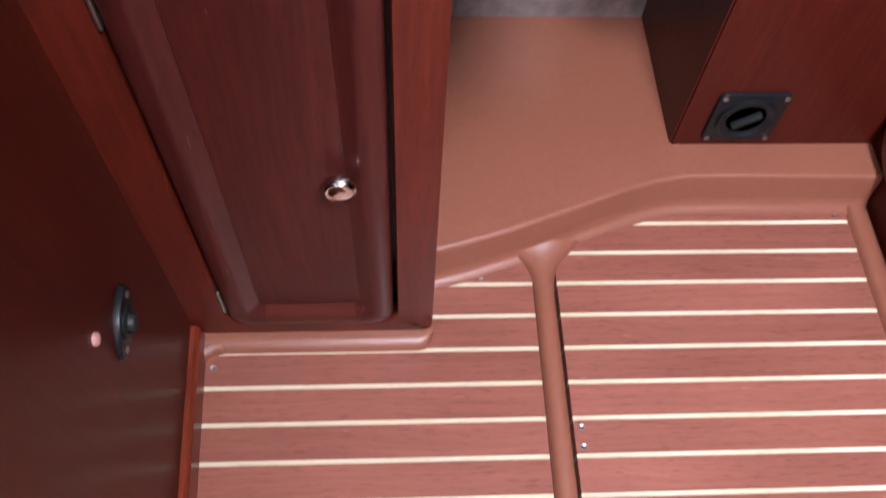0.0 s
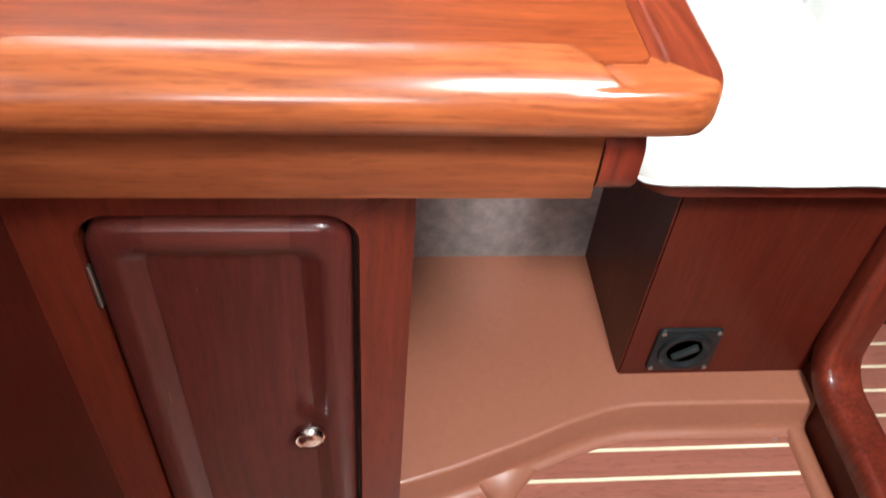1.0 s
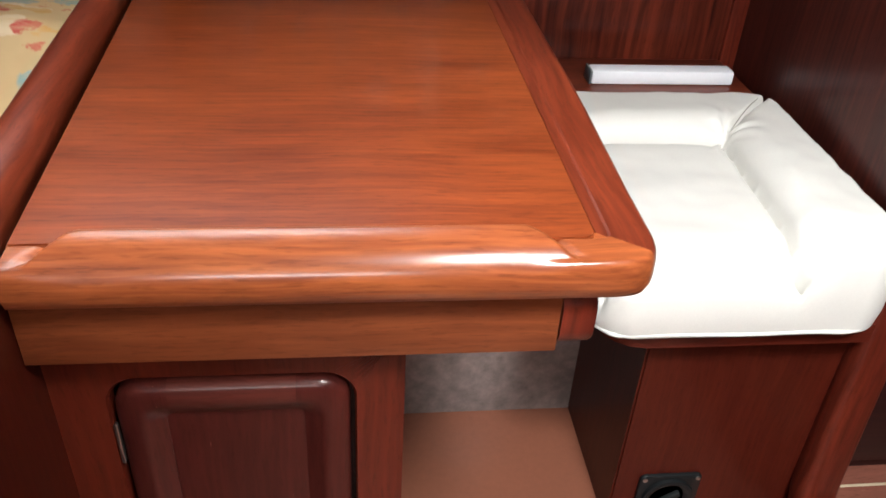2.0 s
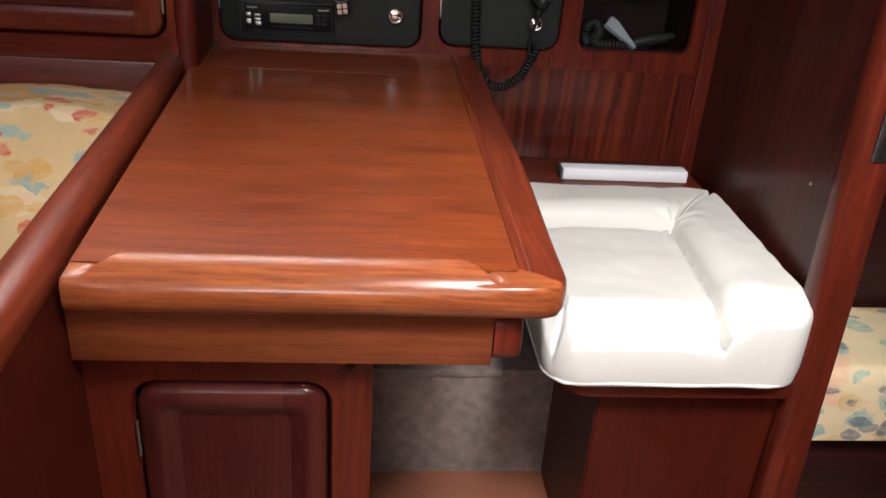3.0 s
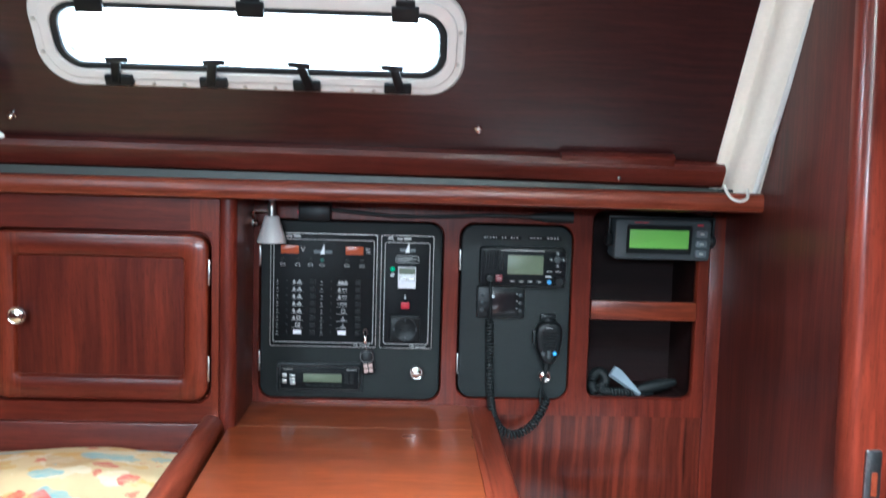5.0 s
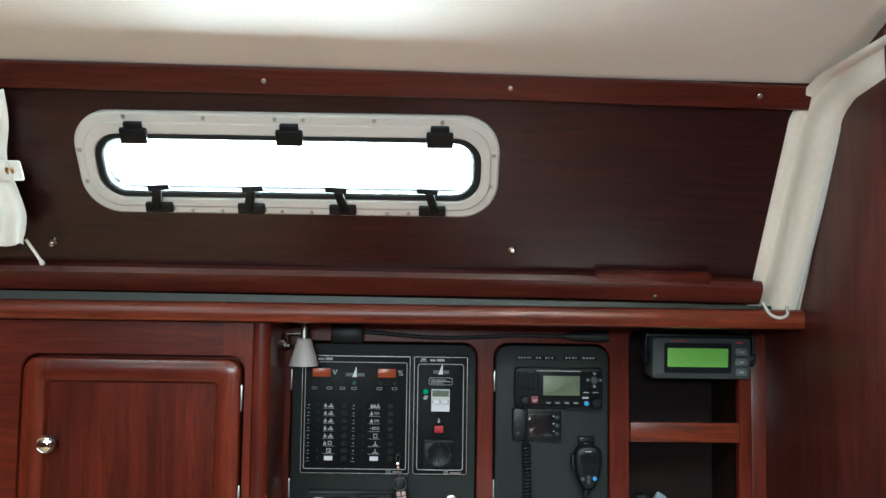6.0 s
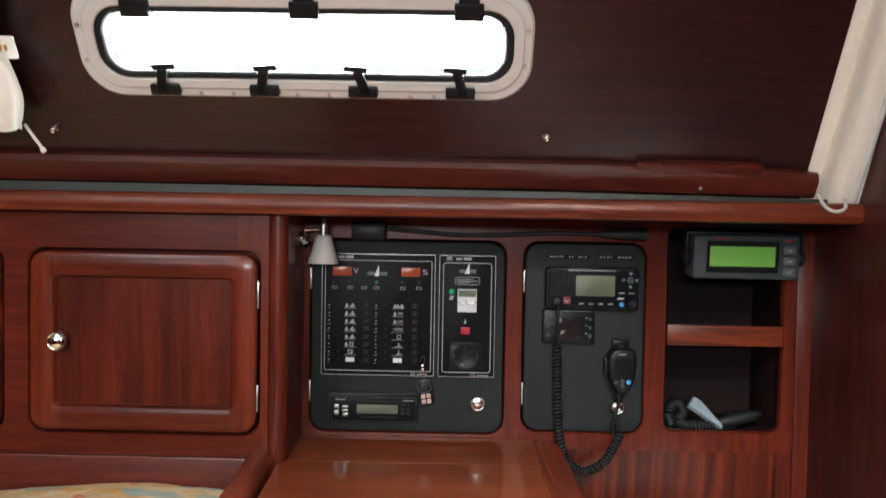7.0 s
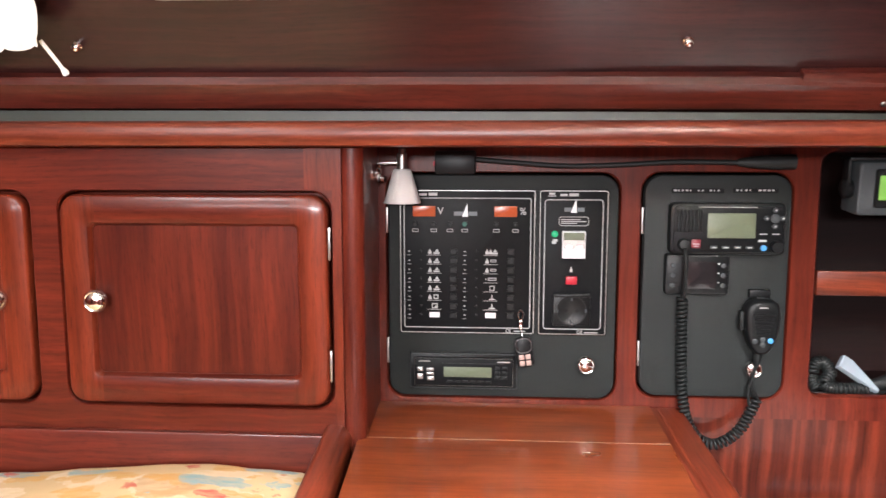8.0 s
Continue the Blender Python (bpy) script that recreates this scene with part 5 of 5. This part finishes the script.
PINKSTEEL = plain("worn_silver_key", (0.46, 0.33, 0.29), 0.4, 0.3)


def build_radio_panel():
    t = thing("radio_panel_door", (0.308, 1.44, 0.84), "charcoal panel door with radio and small display", "instrument panel")
    part("door_plate", slab(bmesh.new(), 0.186, 0.430, 0.840, 1.226, 0.029, -0.012, 0.006, 0.003, 8), PANEL, t, "charcoal laminate plate with rounded corners", INST)
    for v in (1.148, 0.915):
        hinge(t, 0.1835, v, INST, 0.003, 0.045)
    knob(t, 0.378, 0.8935, INST, 0.006, 0.0165)
    part("title_strip", bars((0.230, 0.317, 1.1955, 1.2035), d=0.006, t=0.0006), INK, t, "", INST)
    part("title_strip", bars((0.332, 0.406, 1.1965, 1.2035), d=0.006, t=0.0006), INK, t, "", INST)
    bm = bmesh.new()
    for i, w in enumerate((5, 3, 3, 4, 2, 6, 3, 3, 5, 4, 2, 3)):
        u = 0.234 + i * 0.0066
        if i not in (5, 8):
            box(bm, u, u + w * 0.0009, 1.1985, 1.2015, 0.0066, 0.0071)
    for i, w in enumerate((4, 3, 4, 2, 5, 5, 5, 5, 4)):
        u = 0.337 + i * 0.0074
        if i != 4:
            box(bm, u, u + w * 0.0009, 1.1992, 1.2020, 0.0066, 0.0071)
    part("title_print", bm, WHITE, t, "", INST)
    # radio
    r = part("radio", slab(bmesh.new(), 0.2255, 0.4145, 1.094, 1.180, 0.009, 0.006, 0.030, 0.004), BLACK, t, "black marine radio", INST)
    part("radio_face", slab(bmesh.new(), 0.230, 0.410, 1.098, 1.176, 0.007, 0.030, 0.034, 0.002), INK, r, "", INST)
    part("chrome_line", bars((0.270, 0.365, 1.1735, 1.1748), d=0.0341), STEEL, r, "", INST)
    for i in range(7):
        part("speaker_slot", fresh((0.2335 + 0.0065 * i, 0.2368 + 0.0065 * i, 1.132, 1.170, 0.034, 0.0375), bevel=0.001, seg=1), BLACK, r, "", INST)
    part("display", slab(bmesh.new(), 0.2855, 0.3635, 1.1225, 1.1640, 0.002, 0.034, 0.0352, 0.0004), LCD, r, "grey-green radio display", INST)
    part("red_key", fresh((0.2595, 0.2745, 1.1055, 1.1205, 0.034, 0.038), bevel=0.0015), DARKRED, r, "red distress key", INST)
    part("key_print", bars((0.2615, 0.2725, 1.1120, 1.1133), (0.2630, 0.2710, 1.1085, 1.1095), d=0.0381), WHITE, r, "", INST)
    for i in range(4):
        part("key", fresh((0.2905 + 0.0195 * i, 0.3025 + 0.0195 * i, 1.1045, 1.1095, 0.034, 0.037), bevel=0.001), SLATE, r, "", INST)
        part("key_print", bars((0.2930 + 0.0195 * i, 0.3000 + 0.0195 * i, 1.1062, 1.1076), d=0.0371), WHITE, r, "", INST)
    part("dial", lathe(bmesh.new(), [(0.0075, 0.034), (0.0075, 0.038), (0.005, 0.039)], 14), SLATE, r, "", at(0.3945, 1.1560))
    for a, b in ((-0.014, 0), (0.0125, 0), (0, 0.0135), (0, -0.0135)):
        part("key", lathe(bmesh.new(), [(0.0042, 0.034), (0.0042, 0.037), (0.003, 0.0375)], 10), SLATE, r, "", at(0.3945 + a, 1.1560 + b))
        part("key_print", bars((0.3945 + a - 0.0012, 0.3945 + a + 0.0012, 1.1560 + b - 0.0012, 1.1560 + b + 0.0012), d=0.0376), WHITE, r, "", INST)
    part("small_print_bar", bars((0.371, 0.383, 1.1290, 1.1303), (0.391, 0.403, 1.1290, 1.1303), (0.369, 0.382, 1.1165, 1.1200), d=0.0341), WHITE, r, "", INST)
    part("volume_knob", lathe(bmesh.new(), [(0.0105, 0.034), (0.0105, 0.044), (0.009, 0.047), (0.003, 0.047)], 18), BLACK, r, "", at(0.3975, 1.1085))
    part("blue_key", lathe(bmesh.new(), [(0.0048, 0.034), (0.0048, 0.0375), (0.003, 0.038)], 12), BLUE, r, "blue key", at(0.3775, 1.1065))
    # small display unit
    s = part("small_display", slab(bmesh.new(), 0.2215, 0.3275, 1.0235, 1.0925, 0.005, 0.006, 0.022, 0.003), BLACK, t, "small black display unit", INST)
    part("screen", slab(bmesh.new(), 0.2500, 0.3065, 1.0345, 1.0805, 0.002, 0.022, 0.0232, 0.0004), SCREEN, s, "glossy dark screen", INST)
    for u in (0.2335, 0.3175):
        for v in (1.040, 1.057, 1.074):
            part("key", lathe(bmesh.new(), [(0.0042, 0.022), (0.0042, 0.0245), (0.003, 0.025)], 10), SLATE, s, "", at(u, v))
    for v in (1.045, 1.061, 1.077):
        part("key_print", bars((0.3082, 0.3112, v - 0.001, v + 0.001), d=0.0221), WHITE, s, "", INST)
    return t


def build_microphone():
    t = thing("radio_microphone", tuple(at(0.381, 0.93, 0.03).translation), "black hand microphone with a coiled cord", "microphone")
    bm = bmesh.new()
    out = []
    for k in range(36):
        a = 2 * math.pi * k / 36
        c, s = math.cos(a), math.sin(a)
        w = 0.0280 + 0.0085 * s
        out.append((math.copysign(abs(c) ** 0.74, c) * w, math.copysign(abs(s) ** 0.80, s) * 0.048))
    rings(bm, [[(u * f, v * f, d) for u, v in out] for f, d in ((0.90, 0.012), (0.99, 0.018), (1.0, 0.034), (0.97, 0.040), (0.90, 0.0435), (0.86, 0.0445), (0.6, 0.0450))])
    m = at(0.3815, 0.9725)
    part("body", bm, BLACK, t, "", m, 60)
    for i in range(6):
        part("grille_bar", fresh((-0.017 + 0.0012 * i, 0.017 - 0.0012 * i, 0.021 - 0.0066 * i, 0.0245 - 0.0066 * i, 0.043, 0.0462), bevel=0.001, seg=1), BLACK, t, "", m)
    part("maker_bar", bars((-0.008, 0.006, 0.0325, 0.0350), d=0.0441), WHITE, t, "", m)
    for u, v, mt in ((-0.013, -0.023, SLATE), (0.0, -0.020, SLATE), (0.0, -0.029, SLATE), (0.0125, -0.0215, BLUE)):
        part("key", lathe(bmesh.new(), [(0.0046, 0.042), (0.0046, 0.046), (0.003, 0.0468)], 12), mt, t, "blue key" if mt is BLUE else "", m @ Matrix.Translation((u, v, 0)))
    part("talk_key", fresh((-0.0345, -0.027, -0.008, 0.026, 0.018, 0.032), bevel=0.003), RUBBER, t, "", m)
    part("hanger", fresh((-0.0175, 0.0175, 0.046, 0.060, 0.006, 0.020), (-0.009, 0.009, 0.040, 0.050, 0.010, 0.030), bevel=0.002), BLACK, t, "black wall clip", m)
    part("cord_sleeve", lathe(bmesh.new(), [(0.0075, 0), (0.007, 0.01), (0.005, 0.022), (0.003, 0.026)], 12), RUBBER, t, "", m @ Matrix.Translation((-0.003, -0.044, 0.028)) @ Matrix.Rotation(radians(90), 4, "X"))
    # plain ends and coiled run
    a = glide([(0.3785, 0.905, 0.028), (0.374, 0.885, 0.026), (0.3725, 0.868, 0.024), (0.3800, 0.852, 0.022), (0.3860, 0.842, 0.020)], 6)
    part("cord_end", tube(bmesh.new(), a, 0.0029, 8), RUBBER, t, "", INST, 70)
    c = glide([(0.3735, 0.880, 0.0235), (0.3690, 0.862, 0.024), (0.3700, 0.838, 0.023), (0.3760, 0.826, 0.021)], 6)
    part("cord_end", tube(bmesh.new(), c, 0.0029, 8), RUBBER, t, "", INST, 70)
    b = glide([(0.2470, 1.110, 0.036), (0.2480, 1.090, 0.052), (0.2500, 1.050, 0.044), (0.2505, 1.020, 0.030)], 6)
    part("cord_end", tube(bmesh.new(), b, 0.0036, 8), RUBBER, t, "", INST, 70)
    part("cord_plug", lathe(bmesh.new(), [(0.010, 0.030), (0.010, 0.040), (0.008, 0.044), (0.003, 0.045)], 16), RUBBER, t, "", at(0.247, 1.112))
    run = glide([(0.2505, 1.020, 0.026), (0.2530, 0.960, 0.018), (0.2550, 0.900, 0.017), (0.2580, 0.850, 0.019), (0.2650, 0.808, 0.026), (0.2820, 0.777, 0.034), (0.3080, 0.765, 0.036), (0.3350, 0.774, 0.034), (0.3580, 0.792, 0.028), (0.3760, 0.822, 0.022), (0.3860, 0.845, 0.019)], 40)
    step_len, pitch, coil = 0.0, 0.0076, []
    for i in range(1, len(run)):
        p, q = run[i - 1], run[i]
        step_len += (q - p).length
        tt = (q - p).normalized()
        e1 = Vector((0, 0, 1)) - tt * tt.z
        e1.normalize()
        e2 = tt.cross(e1)
        coil.append((q, e1, e2, step_len))
    total, pts, turns = step_len, [], int(step_len / pitch)
    j = 0
    for k in range(turns * 10):
        s = total * k / (turns * 10)
        while j < len(coil) - 1 and coil[j][3] < s:
            j += 1
        q, e1, e2, _ = coil[j]
        ang = 2 * math.pi * k / 10
        pts.append(q + (e1 * math.cos(ang) + e2 * math.sin(ang)) * 0.0072)
    part("coiled_cord", tube(bmesh.new(), pts, 0.0030, 6), RUBBER, t, "black coiled cord", INST, 70)
    return t


def build_cable():
    t = thing("cable_with_plug", tuple(at(0.1, 1.25, 0.01).translation), "black cable with a box and plug under the beam", "cable")
    part("adapter_box", fresh((-0.171, -0.102, 1.2265, 1.2665, 0.001, 0.030), bevel=0.003), BLACK, t, "", INST)
    part("red_button", fresh((-0.1745, -0.1712, 1.241, 1.249, 0.010, 0.020), bevel=0.001), RED, t, "", INST)
    part("lead", tube(bmesh.new(), glide([(-0.104, 1.252, 0.014), (-0.03, 1.246, 0.012), (0.05, 1.241, 0.011), (0.14, 1.243, 0.011), (0.24, 1.248, 0.011), (0.35, 1.247, 0.014)], 8), 0.0045, 8), RUBBER, t, "", INST, 70)
    part("plug", tube(bmesh.new(), [(0.335, 1.2475, 0.014), (0.352, 1.2475, 0.0145), (0.375, 1.2475, 0.015), (0.40, 1.248, 0.0155), (0.428, 1.2485, 0.016)], [0.006, 0.009, 0.0115, 0.0125, 0.0125], 12), RUBBER, t, "", INST, 50)
    return t


def build_depth_display():
    t = thing("echo_sounder", (0.614, 1.40, 1.17), "grey instrument with a green display on a bracket", "instrument")
    m = facing(0.6140, 1.372, 1.2070) @ Matrix.Rotation(radians(4), 4, "X") @ Matrix.Scale(1.07, 4)
    part("case", slab(bmesh.new(), -0.0975, 0.0975, -0.0405, 0.0405, 0.006, -0.055, 0.0, 0.005), SLATE, t, "dark grey case", m)
    part("bezel", frame_ring(bmesh.new(), (-0.074, 0.058, -0.028, 0.030, 0.004), (-0.068, 0.0515, -0.0165, 0.0205, 0.002), 0.0005, 0.0035, 0.001), BLACK, t, "black bezel", m)
    part("display", slab(bmesh.new(), -0.069, 0.0525, -0.0170, 0.0210, 0.002, 0.0002, 0.0018, 0.0004), GREEN, t, "lit green display", m)
    for v in (0.0145, -0.0055, -0.0255):
        k = part("key", slab(bmesh.new(), 0.0665, 0.0885, v - 0.007, v + 0.007, 0.003, 0.0, 0.004, 0.001), GREYP, t, "", m)
        part("key_print", bars((0.0735, 0.0815, v - 0.002, v + 0.002), d=0.0041), STEEL, t, "", m)
    part("red_mark", bars((0.068, 0.080, 0.0305, 0.0335), d=0.0002), RED, t, "", m)
    part("small_print_bar", bars((-0.06, -0.03, 0.0338, 0.0352), d=0.0002), RED, t, "", m)
    for s in (-1, 1):
        part("bracket_knob", lathe(bmesh.new(), [(0.014, 0.0), (0.0155, 0.003), (0.0155, 0.010), (0.012, 0.013), (0.004, 0.014)], 14), BLACK, t, "black bracket knob", m @ Matrix.Translation((s * 0.0985, -0.002, -0.024)) @ Matrix.Rotation(radians(90 * s), 4, "Y"))
    part("bracket", fresh((-0.108, 0.108, 0.041, 0.046, -0.045, -0.01), (-0.108, -0.104, -0.01, 0.046, -0.035, -0.012), (0.104, 0.108, -0.01, 0.046, -0.035, -0.012), bevel=0.001), BLACK, t, "", m)
    return t


def build_lamp():
    t = thing("reading_lamp", (-0.267, 1.395, 1.245), "small chrome reading lamp with opal shade", "lamp")
    side = Matrix(((0, 0, 1, -0.2685), (1, 0, 0, 1.395), (0, 1, 0, 1.243), (0, 0, 0, 1)))
    part("rosette", lathe(bmesh.new(), [(0.017, 0.0), (0.017, 0.004), (0.013, 0.008), (0.004, 0.009)], 20), CHROME, t, "chrome rosette", side @ Matrix.Translation((0, -0.014, 0)))
    part("bracket_screw", lathe(bmesh.new(), [(0.006, 0.008), (0.006, 0.014), (0.002, 0.015)], 12), CHROME, t, "", side @ Matrix.Translation((0, -0.022, 0)))
    part("arm", tube(bmesh.new(), [(-0.266, 1.395, 1.246), (-0.246, 1.395, 1.247), (-0.226, 1.395, 1.247)], 0.0032, 10), CHROME, t, "", None, 60)
    up = Matrix.Translation((-0.2245, 1.395, 0))
    part("neck", lathe(bmesh.new(), [(0.0085, 1.230), (0.0085, 1.262), (0.006, 1.263), (0.006, 1.270), (0.003, 1.271)], 16), STEEL, t, "black and chrome neck", up)
    bm = bmesh.new()
    lathe(bm, [(0.0130, 1.2365), (0.0155, 1.2340), (0.0200, 1.219), (0.0255, 1.200), (0.0300, 1.1845), (0.0312, 1.1795), (0.0300, 1.1790), (0.0282, 1.184), (0.0180, 1.219), (0.0130, 1.230)], 28)
    part("shade", bm, OPAL, t, "conical opal glass shade", up, 50)
    return t


build_switch_panel()
build_key()
build_radio_panel()
build_microphone()
build_cable()
build_depth_display()
build_lamp()


# loose things in the niche
def build_handset():
    t = thing("handset_with_cord", (0.55, 1.52, 0.837), "grey-white handset with black coiled cord", "handset")
    bm = bmesh.new()
    rings(bm, [[(q * f + 0.002, w * f, d) for q, w in ((-0.041, -0.012), (0.043, -0.012), (0.045, -0.006), (-0.022, 0.015), (-0.038, 0.014))] for f, d in ((0.96, 0.0), (1.0, 0.002), (1.0, 0.010), (0.94, 0.012))])
    m = facing(0.570, 1.478, 0.873) @ Matrix.Rotation(radians(-34), 4, "Z") @ Matrix.Rotation(radians(-35), 4, "X")
    part("handset_body", bm, BLUEGREY, t, "pale grey handset", m)
    pts = []
    cen = glide([(0.505, 1.475, 0.846), (0.498, 1.482, 0.862), (0.505, 1.49, 0.885), (0.522, 1.492, 0.889), (0.530, 1.482, 0.872), (0.515, 1.470, 0.858), (0.530, 1.468, 0.850), (0.560, 1.468, 0.849), (0.590, 1.474, 0.848)], 14)
    for k in range(260):
        f = k / 260 * (len(cen) - 2)
        i = int(f)
        p = cen[i].lerp(cen[i + 1], f - i)
        tt = (cen[i + 1] - cen[i]).normalized()
        e1 = (Vector((0.2, 0.3, 0.93)) - tt * tt.dot(Vector((0.2, 0.3, 0.93)))).normalized()
        e2 = tt.cross(e1)
        a = k * 2 * math.pi / 8
        pts.append(p + (e1 * math.cos(a) + e2 * math.sin(a)) * 0.0085)
    part("coiled_cord", tube(bmesh.new(), pts, 0.0040, 6), RUBBER, t, "black coiled cord", None, 70)
    return t


def build_torch():
    t = thing("black_connector", (0.655, 1.49, 0.837), "black plug with a short lead in the niche", "plug")
    part("plug_body", tube(bmesh.new(), [(0.605, 1.485, 0.851), (0.630, 1.486, 0.857), (0.655, 1.49, 0.862), (0.680, 1.494, 0.866)], [0.010, 0.0135, 0.014, 0.012], 12), RUBBER, t, "", None, 50)
    part("plug_tip", tube(bmesh.new(), [(0.680, 1.494, 0.866), (0.690, 1.496, 0.868), (0.698, 1.497, 0.869)], [0.009, 0.009, 0.006], 10), RUBBER, t)
    part("lead", tube(bmesh.new(), glide([(0.488, 1.470, 0.8405), (0.54, 1.466, 0.8405), (0.60, 1.470, 0.8410), (0.64, 1.478, 0.845)], 6), 0.003, 6), BLACK, t, "", None, 70)
    return t


build_handset()
build_torch()


# pull latch and plug on the partition
def build_latch():
    t = thing("pull_latch", (-0.247, 0.38, 0.30), "oval black plastic pull latch on the partition", "latch")
    m = Matrix(((0, 0, 1, wall_x(0.38)), (1, 0, 0, 0.380), (0, 1, 0, 0.303), (0, 0, 0, 1))) @ Matrix.Rotation(radians(28), 4, "Z")
    kite = []
    for i in range(40):
        q = 2 * math.pi * i / 40
        half = (0.0075 + 0.0125 * abs(math.sin(q)) ** 2.2) * min(1, 4 * abs(math.sin(q)) + 0.01)
        kite.append((0.036 * math.cos(q), math.copysign(half, math.sin(q))))
    bm = bmesh.new()
    rings(bm, [[(q * f, w * f, d) for q, w in kite] for f, d in ((1.0, 0.0), (1.0, 0.004), (0.93, 0.0065))])
    part("plate", bm, BLACK, t, "", m)
    part("ring", frame_ring(bmesh.new(), (-0.017, 0.017, -0.013, 0.013, 0.012), (-0.011, 0.011, -0.008, 0.008, 0.008), 0.006, 0.010, 0.0015), BLACK, t, "", m)
    part("barrel", lathe(bmesh.new(), [(0.0095, 0.006), (0.0095, 0.013), (0.0080, 0.0155), (0.0030, 0.0160)], 18), RUBBER, t, "", m, 50)
    for s in (-0.026, 0.026):
        part("screw", lathe(bmesh.new(), [(0.0036, 0.006), (0.0036, 0.0075), (0.001, 0.008)], 8), STEEL, t, "", m @ Matrix.Translation((s, 0, 0)))
    return t


build_latch()
solid("plug_button", lathe(bmesh.new(), [(0.0062, 0.0), (0.0062, 0.003), (0.0045, 0.0045), (0.002, 0.005)], 14), PINK, "small pinkish plug in the partition", "plug", m=Matrix(((0, 0, 1, wall_x(0.337)), (1, 0, 0, 0.337), (0, 1, 0, 0.360), (0, 0, 0, 1))))


# ---- floor panels: boards and strips, piece by piece ----
floor = thing("floor", (0.2, -0.5, -0.03), "teak-brown floor panels with pale holly strips", "floor", kind="structure")
PITCH, FIRST, STRIP = 0.0492, 0.378, 0.0059
for x0, x1 in ((-0.2445, 0.2030), (0.2375, 0.6885)):
    bm = box(bmesh.new(), x0, x1, STRIP / 2 + 0.0004, PITCH - STRIP / 2 - 0.0004, -0.03, 0.0, 0.0006, 1)
    board_mesh = mesh_of("board", bm, BOARD)
    bm = box(bmesh.new(), x0, x1, -STRIP / 2, STRIP / 2, -0.03, -0.0004, 0.0004, 1)
    strip_mesh = mesh_of("holly_strip", bm, HOLLY)
    for k in range(-38, 7):
        for nm, me in (("board", board_mesh), ("holly_strip", strip_mesh)):
            ob = new(nm, me)
            ob.parent = floor
            ob.matrix_parent_inverse = floor.matrix_basis.inverted()
            ob.matrix_basis = pose(0, FIRST + PITCH * k, 0)
for x0, x1 in ((0.78, 2.2),):
    board_mesh = mesh_of("board", box(bmesh.new(), x0, x1, STRIP / 2, PITCH - STRIP / 2, -0.03, 0.0, 0.0006, 1), BOARD)
    strip_mesh = mesh_of("holly_strip", box(bmesh.new(), x0, x1, -STRIP / 2, STRIP / 2, -0.03, -0.0004, 0.0004, 1), HOLLY)
    for k in range(-2, 11):
        for nm, me in (("board", board_mesh), ("holly_strip", strip_mesh)):
            ob = new(nm, me)
            ob.parent = floor
            ob.matrix_parent_inverse = floor.matrix_basis.inverted()
            ob.matrix_basis = pose(0, FIRST + PITCH * k, 0)
for x, y in ((0.130, 0.586), (-0.229, 0.455), (0.248, 0.640), (0.668, 0.684), (0.2475, 0.366), (0.2475, 0.340)):
    part("floor_screw", lathe(bmesh.new(), [(0.0042, 0.0), (0.0042, 0.0012), (0.003, 0.0012), (0.002, 0.0006)], 10), STEEL, floor, "small steel screw", Matrix.Translation((x, y, 0)))
